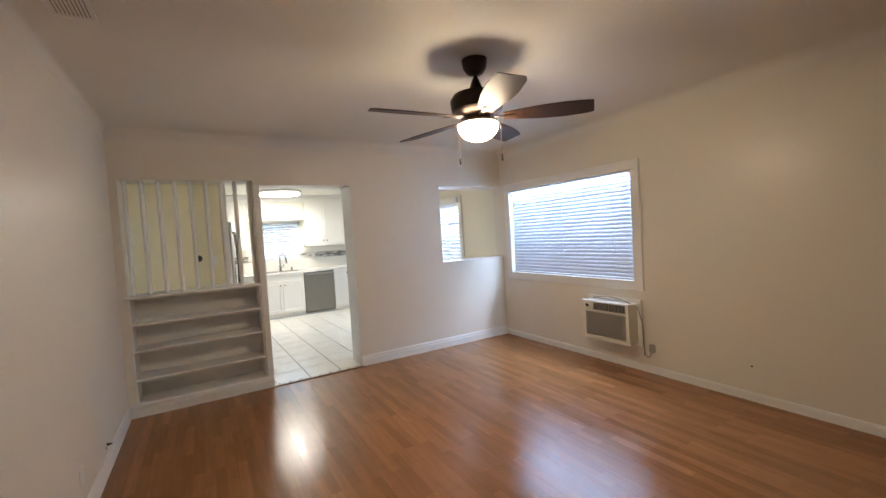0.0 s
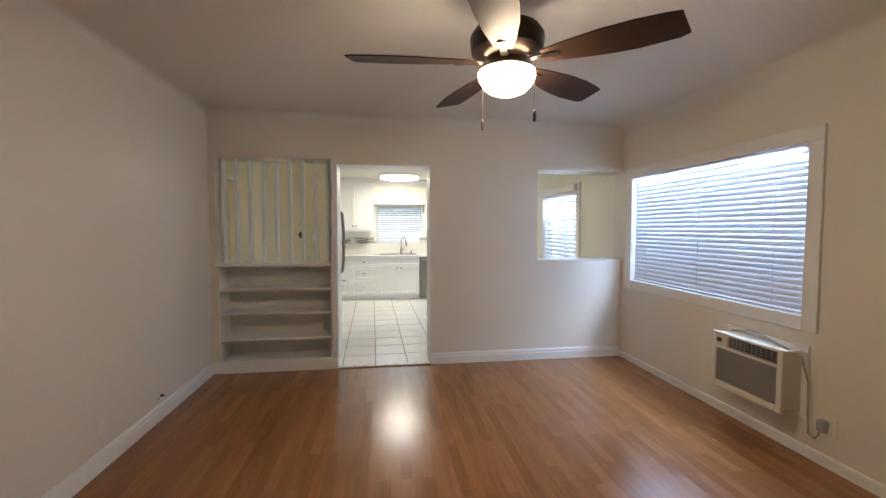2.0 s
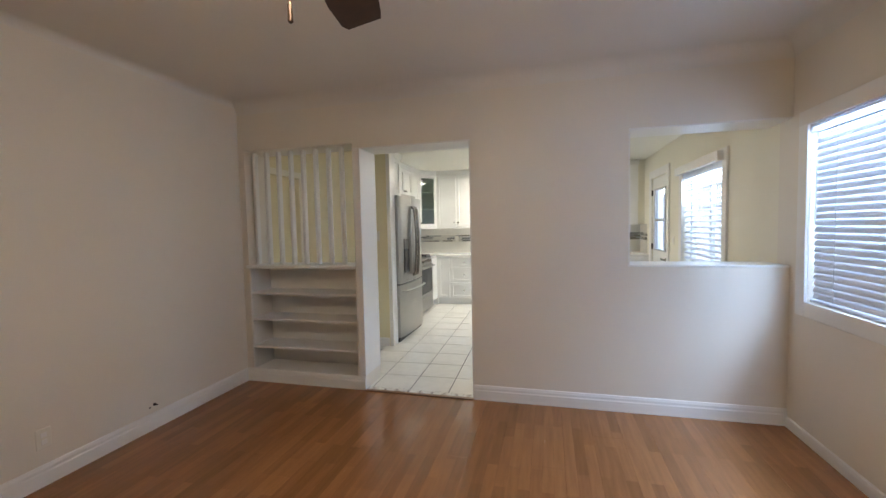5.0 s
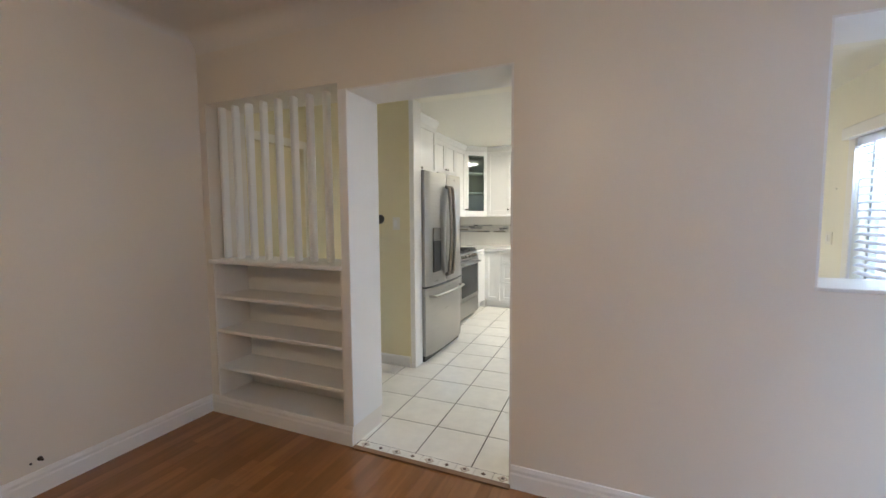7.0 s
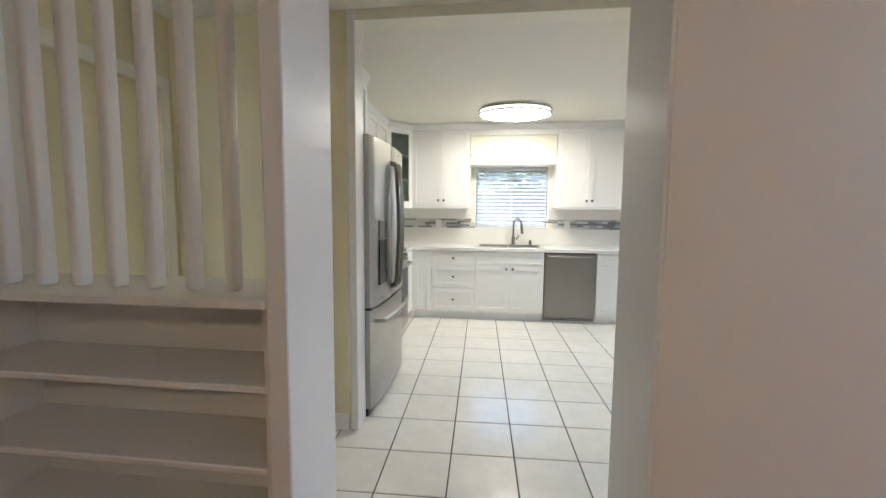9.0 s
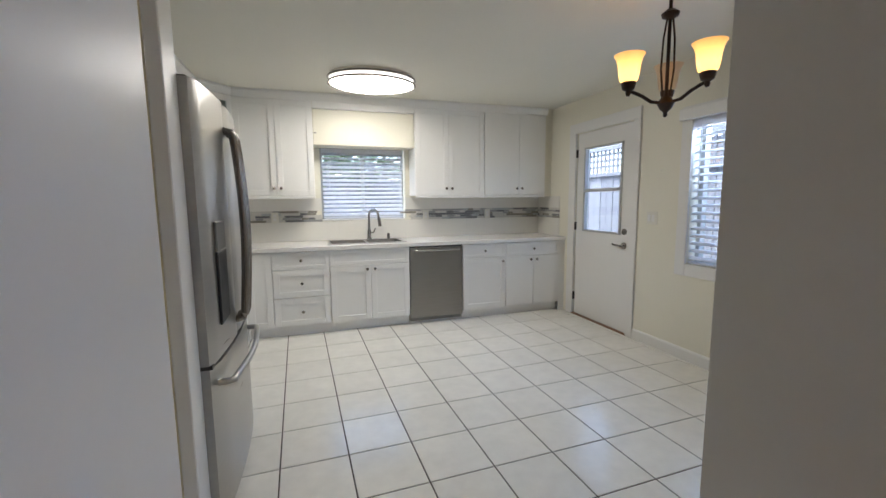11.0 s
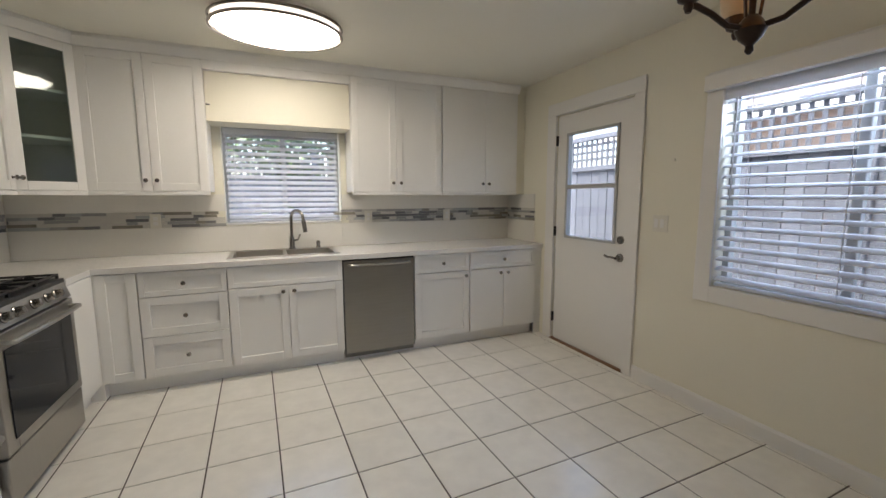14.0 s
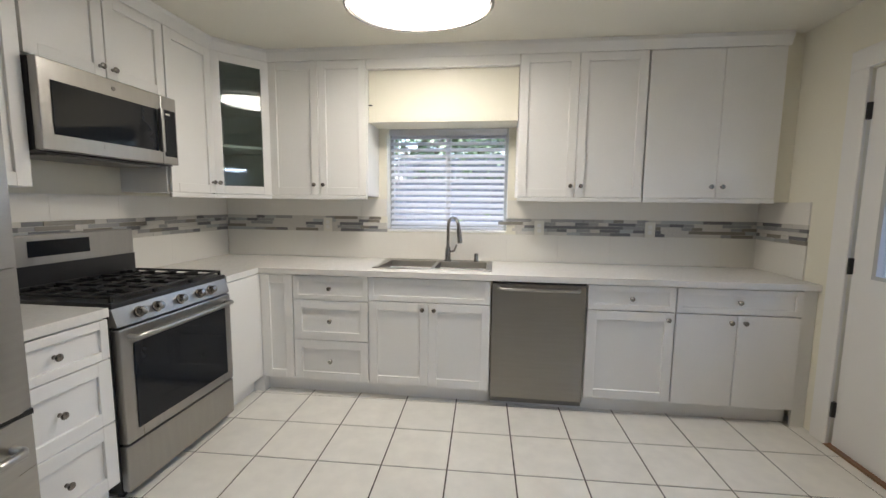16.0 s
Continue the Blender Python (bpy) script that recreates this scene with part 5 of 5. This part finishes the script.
tree(0.9, 10.1, 3.9, 1.6, 3, "leafy green tree behind the kitchen window")
tree(3.3, 10.4, 3.7, 1.5, 5, "leafy green tree behind the back fence")

# ---- backsplash, mosaic and floor pieces ----
sp = thing("backsplash", (2.2, FAR, 0.911), "glossy white backsplash tiles with a grey mosaic band", "backsplash", kind="structure")


def splash_run(m, length, gaps=(), z1=1.40):
    """White tiles below and above the mosaic band; face towards local -y."""
    mosaic_bm = bmesh.new()
    rnd = random.Random(int(length * 100))
    for z0, zt in ((0.912, 1.128), (1.258, z1)):
        x = 0.0
        while x < length - 0.01:
            e = min(x + 0.40, length)
            spans = [(x, e)]
            for ga, gb, gz in gaps:
                if gz < zt:
                    spans = [s for a, b in spans for s in ((a, min(b, ga)), (max(a, gb), b)) if s[1] - s[0] > 0.004]
            for a, b in spans:
                part("tile", boxes(((a + 0.0002, -0.010, z0), (b - 0.0002, 0.0, zt)), bev=0.0004), SPLASH, sp, m=m)
            x = e
    for row in range(5):
        z = 1.130 + row * 0.0254
        x = -rnd.uniform(0, 0.1)
        while x < length:
            e = x + rnd.choice((0.075, 0.10, 0.15, 0.20))
            a, b = max(x, 0.0), min(e, length)
            if b - a > 0.01 and not any(ga - 0.005 < (a + b) / 2 < gb + 0.005 and gz < 1.2 for ga, gb, gz in gaps):
                box(mosaic_bm, (a + 0.0008, -rnd.uniform(0.009, 0.013), z + 0.0008), (b - 0.0008, -0.001, z + 0.0246))
            x = e
    tagged(part("mosaic_band", mosaic_bm, MOS, sp, "grey glass and stone mosaic slips", m=m), kind="stuff")


splash_run(pose(KLEFT + 0.012, FAR, 0), RX - KLEFT - 0.014, gaps=((1.55 - KLEFT - 0.012, 2.53 - KLEFT - 0.012, 1.13),))
splash_run(pose(KLEFT, 2.40, 0, 0, 0, 90), FAR - 2.40 - 0.012)
splash_run(pose(RX, FAR - 0.012, 0, 0, 0, -90), 0.50)


def shared_pieces(parent, name, material, specs, bev=0.0016):
    """specs: (x0, y0, x1, y1, top, thick); alike pieces share a mesh."""
    cache = {}
    for x0, y0, x1, y1, top, thick in specs:
        key = (round(x1 - x0, 4), round(y1 - y0, 4), thick)
        if key not in cache:
            bm = boxes(((0, 0, -thick), (key[0], key[1], 0)), bev=bev)
            bmesh.ops.recalc_face_normals(bm, faces=bm.faces)
            me = bpy.data.meshes.new(name)
            bm.to_mesh(me)
            bm.free()
            me.materials.append(material)
            cache[key] = me
        ob = new(name, cache[key])
        ob.parent = parent
        ob.location = (x0, y0, top)


rnd = random.Random(7)
specs = []
BW, BL = 0.192, 1.28
x, row = 0.0, 0
while x < RX:
    y = BACK - (0.0, 0.43, 0.86)[row % 3]
    while y < 0:
        a, b = max(y, BACK), min(y + BL, -0.006)
        if b - a > 0.02:
            specs.append((x, a, min(x + BW, RX) - 0.0003, b - 0.0003, 0.0, 0.012))
        y += BL
    x += BW
    row += 1
shared_pieces(floor_l, "floorboard", LAM, specs, 0.0004)

# kitchen tiles, laid a little askew of the walls
TX, TY, J, SKEW = 0.348, 0.359, 0.0035, 1.5
LAY = pose(1.924, 1.135, 0, 0, 0, SKEW)
whole = None
for i in range(-7, 9):
    for j in range(-4, 11):
        m = LAY @ pose(i * TX + J, j * TY + J, 0)
        w, d = TX - 2 * J, TY - 2 * J
        cs = [m @ Vector(c) for c in ((0, 0, 0), (w, 0, 0), (0, d, 0), (w, d, 0))]
        x0, x1, y0, y1 = min(c.x for c in cs), max(c.x for c in cs), min(c.y for c in cs), max(c.y for c in cs)
        if x1 < -0.25 or x0 > RX or y0 > FAR or y1 < 0.10 or (x1 < 0.1 and y0 > 1.44) or (y1 < PT and (x1 < 1.2 or x0 > 2.2)):
            continue
        cut = y0 < 0.076 or x1 > RX + 0.1 or y1 > FAR + 0.1
        if cut or whole is None:
            bm = boxes(((0, 0, -0.008), (w, d, 0)), bev=0.0016)
            if cut:
                bmesh.ops.transform(bm, matrix=m, verts=bm.verts)
                for co, no in (((0, 0.076, 0), (0, -1, 0)), ((RX + 0.1, 0, 0), (1, 0, 0)), ((0, FAR + 0.1, 0), (0, 1, 0))):
                    bmesh.ops.bisect_plane(bm, geom=bm.verts[:] + bm.edges[:] + bm.faces[:], plane_co=co, plane_no=no, clear_outer=True)
            me = bpy.data.meshes.new("tile")
            bm.to_mesh(me)
            bm.free()
            me.materials.append(TILE)
            if not cut:
                whole = me
        ob = new("tile", me if cut else whole)
        ob.parent = floor_k
        if not cut:
            ob.matrix_basis = m

# patterned threshold strip: small cream tiles with diamonds
th = thing("doorway_threshold", (1.71, 0.04, 0.0), "cream border tiles with small diamonds in the doorway", "threshold", kind="structure")
part("wood_strip", boxes(((1.2285, -0.035, 0.0005), (2.195, 0.004, 0.009)), bev=0.003), WOODTRIM, th, "brown wood reducer strip")
BEIGE = mat("beige_inlay", (0.50, 0.40, 0.32), 0.35, var=0.08, scale=20)
UMBER = mat("umber_inlay", (0.13, 0.08, 0.06), 0.4, var=0.1, scale=20)
n = 9
wt = (2.195 - 1.2285) / n
for k in range(n):
    a = 1.2285 + k * wt
    t = part("border_tile", boxes(((a + 0.0008, 0.006, -0.008), (a + wt - 0.0008, 0.073, 0.001)), bev=0.001), TILE, th)
    c = a + wt / 2
    for f, mm, zz in ((0.030, BEIGE, 0.0022), (0.019, TILE, 0.0034), (0.013, UMBER, 0.0044)):
        if k % 2 and f != 0.013:
            continue
        bm = bmesh.new()
        lo = [bm.verts.new((c + f * u, 0.0395 + f * 0.9 * v, 0.0008)) for u, v in ((1, 0), (0, 1), (-1, 0), (0, -1))]
        hi = [bm.verts.new((v.co.x, v.co.y, zz)) for v in lo]
        bm.faces.new(lo), bm.faces.new(hi)
        for q in range(4):
            bm.faces.new((lo[q], lo[(q + 1) % 4], hi[(q + 1) % 4], hi[q]))
        part("diamond", bm, mm, t)
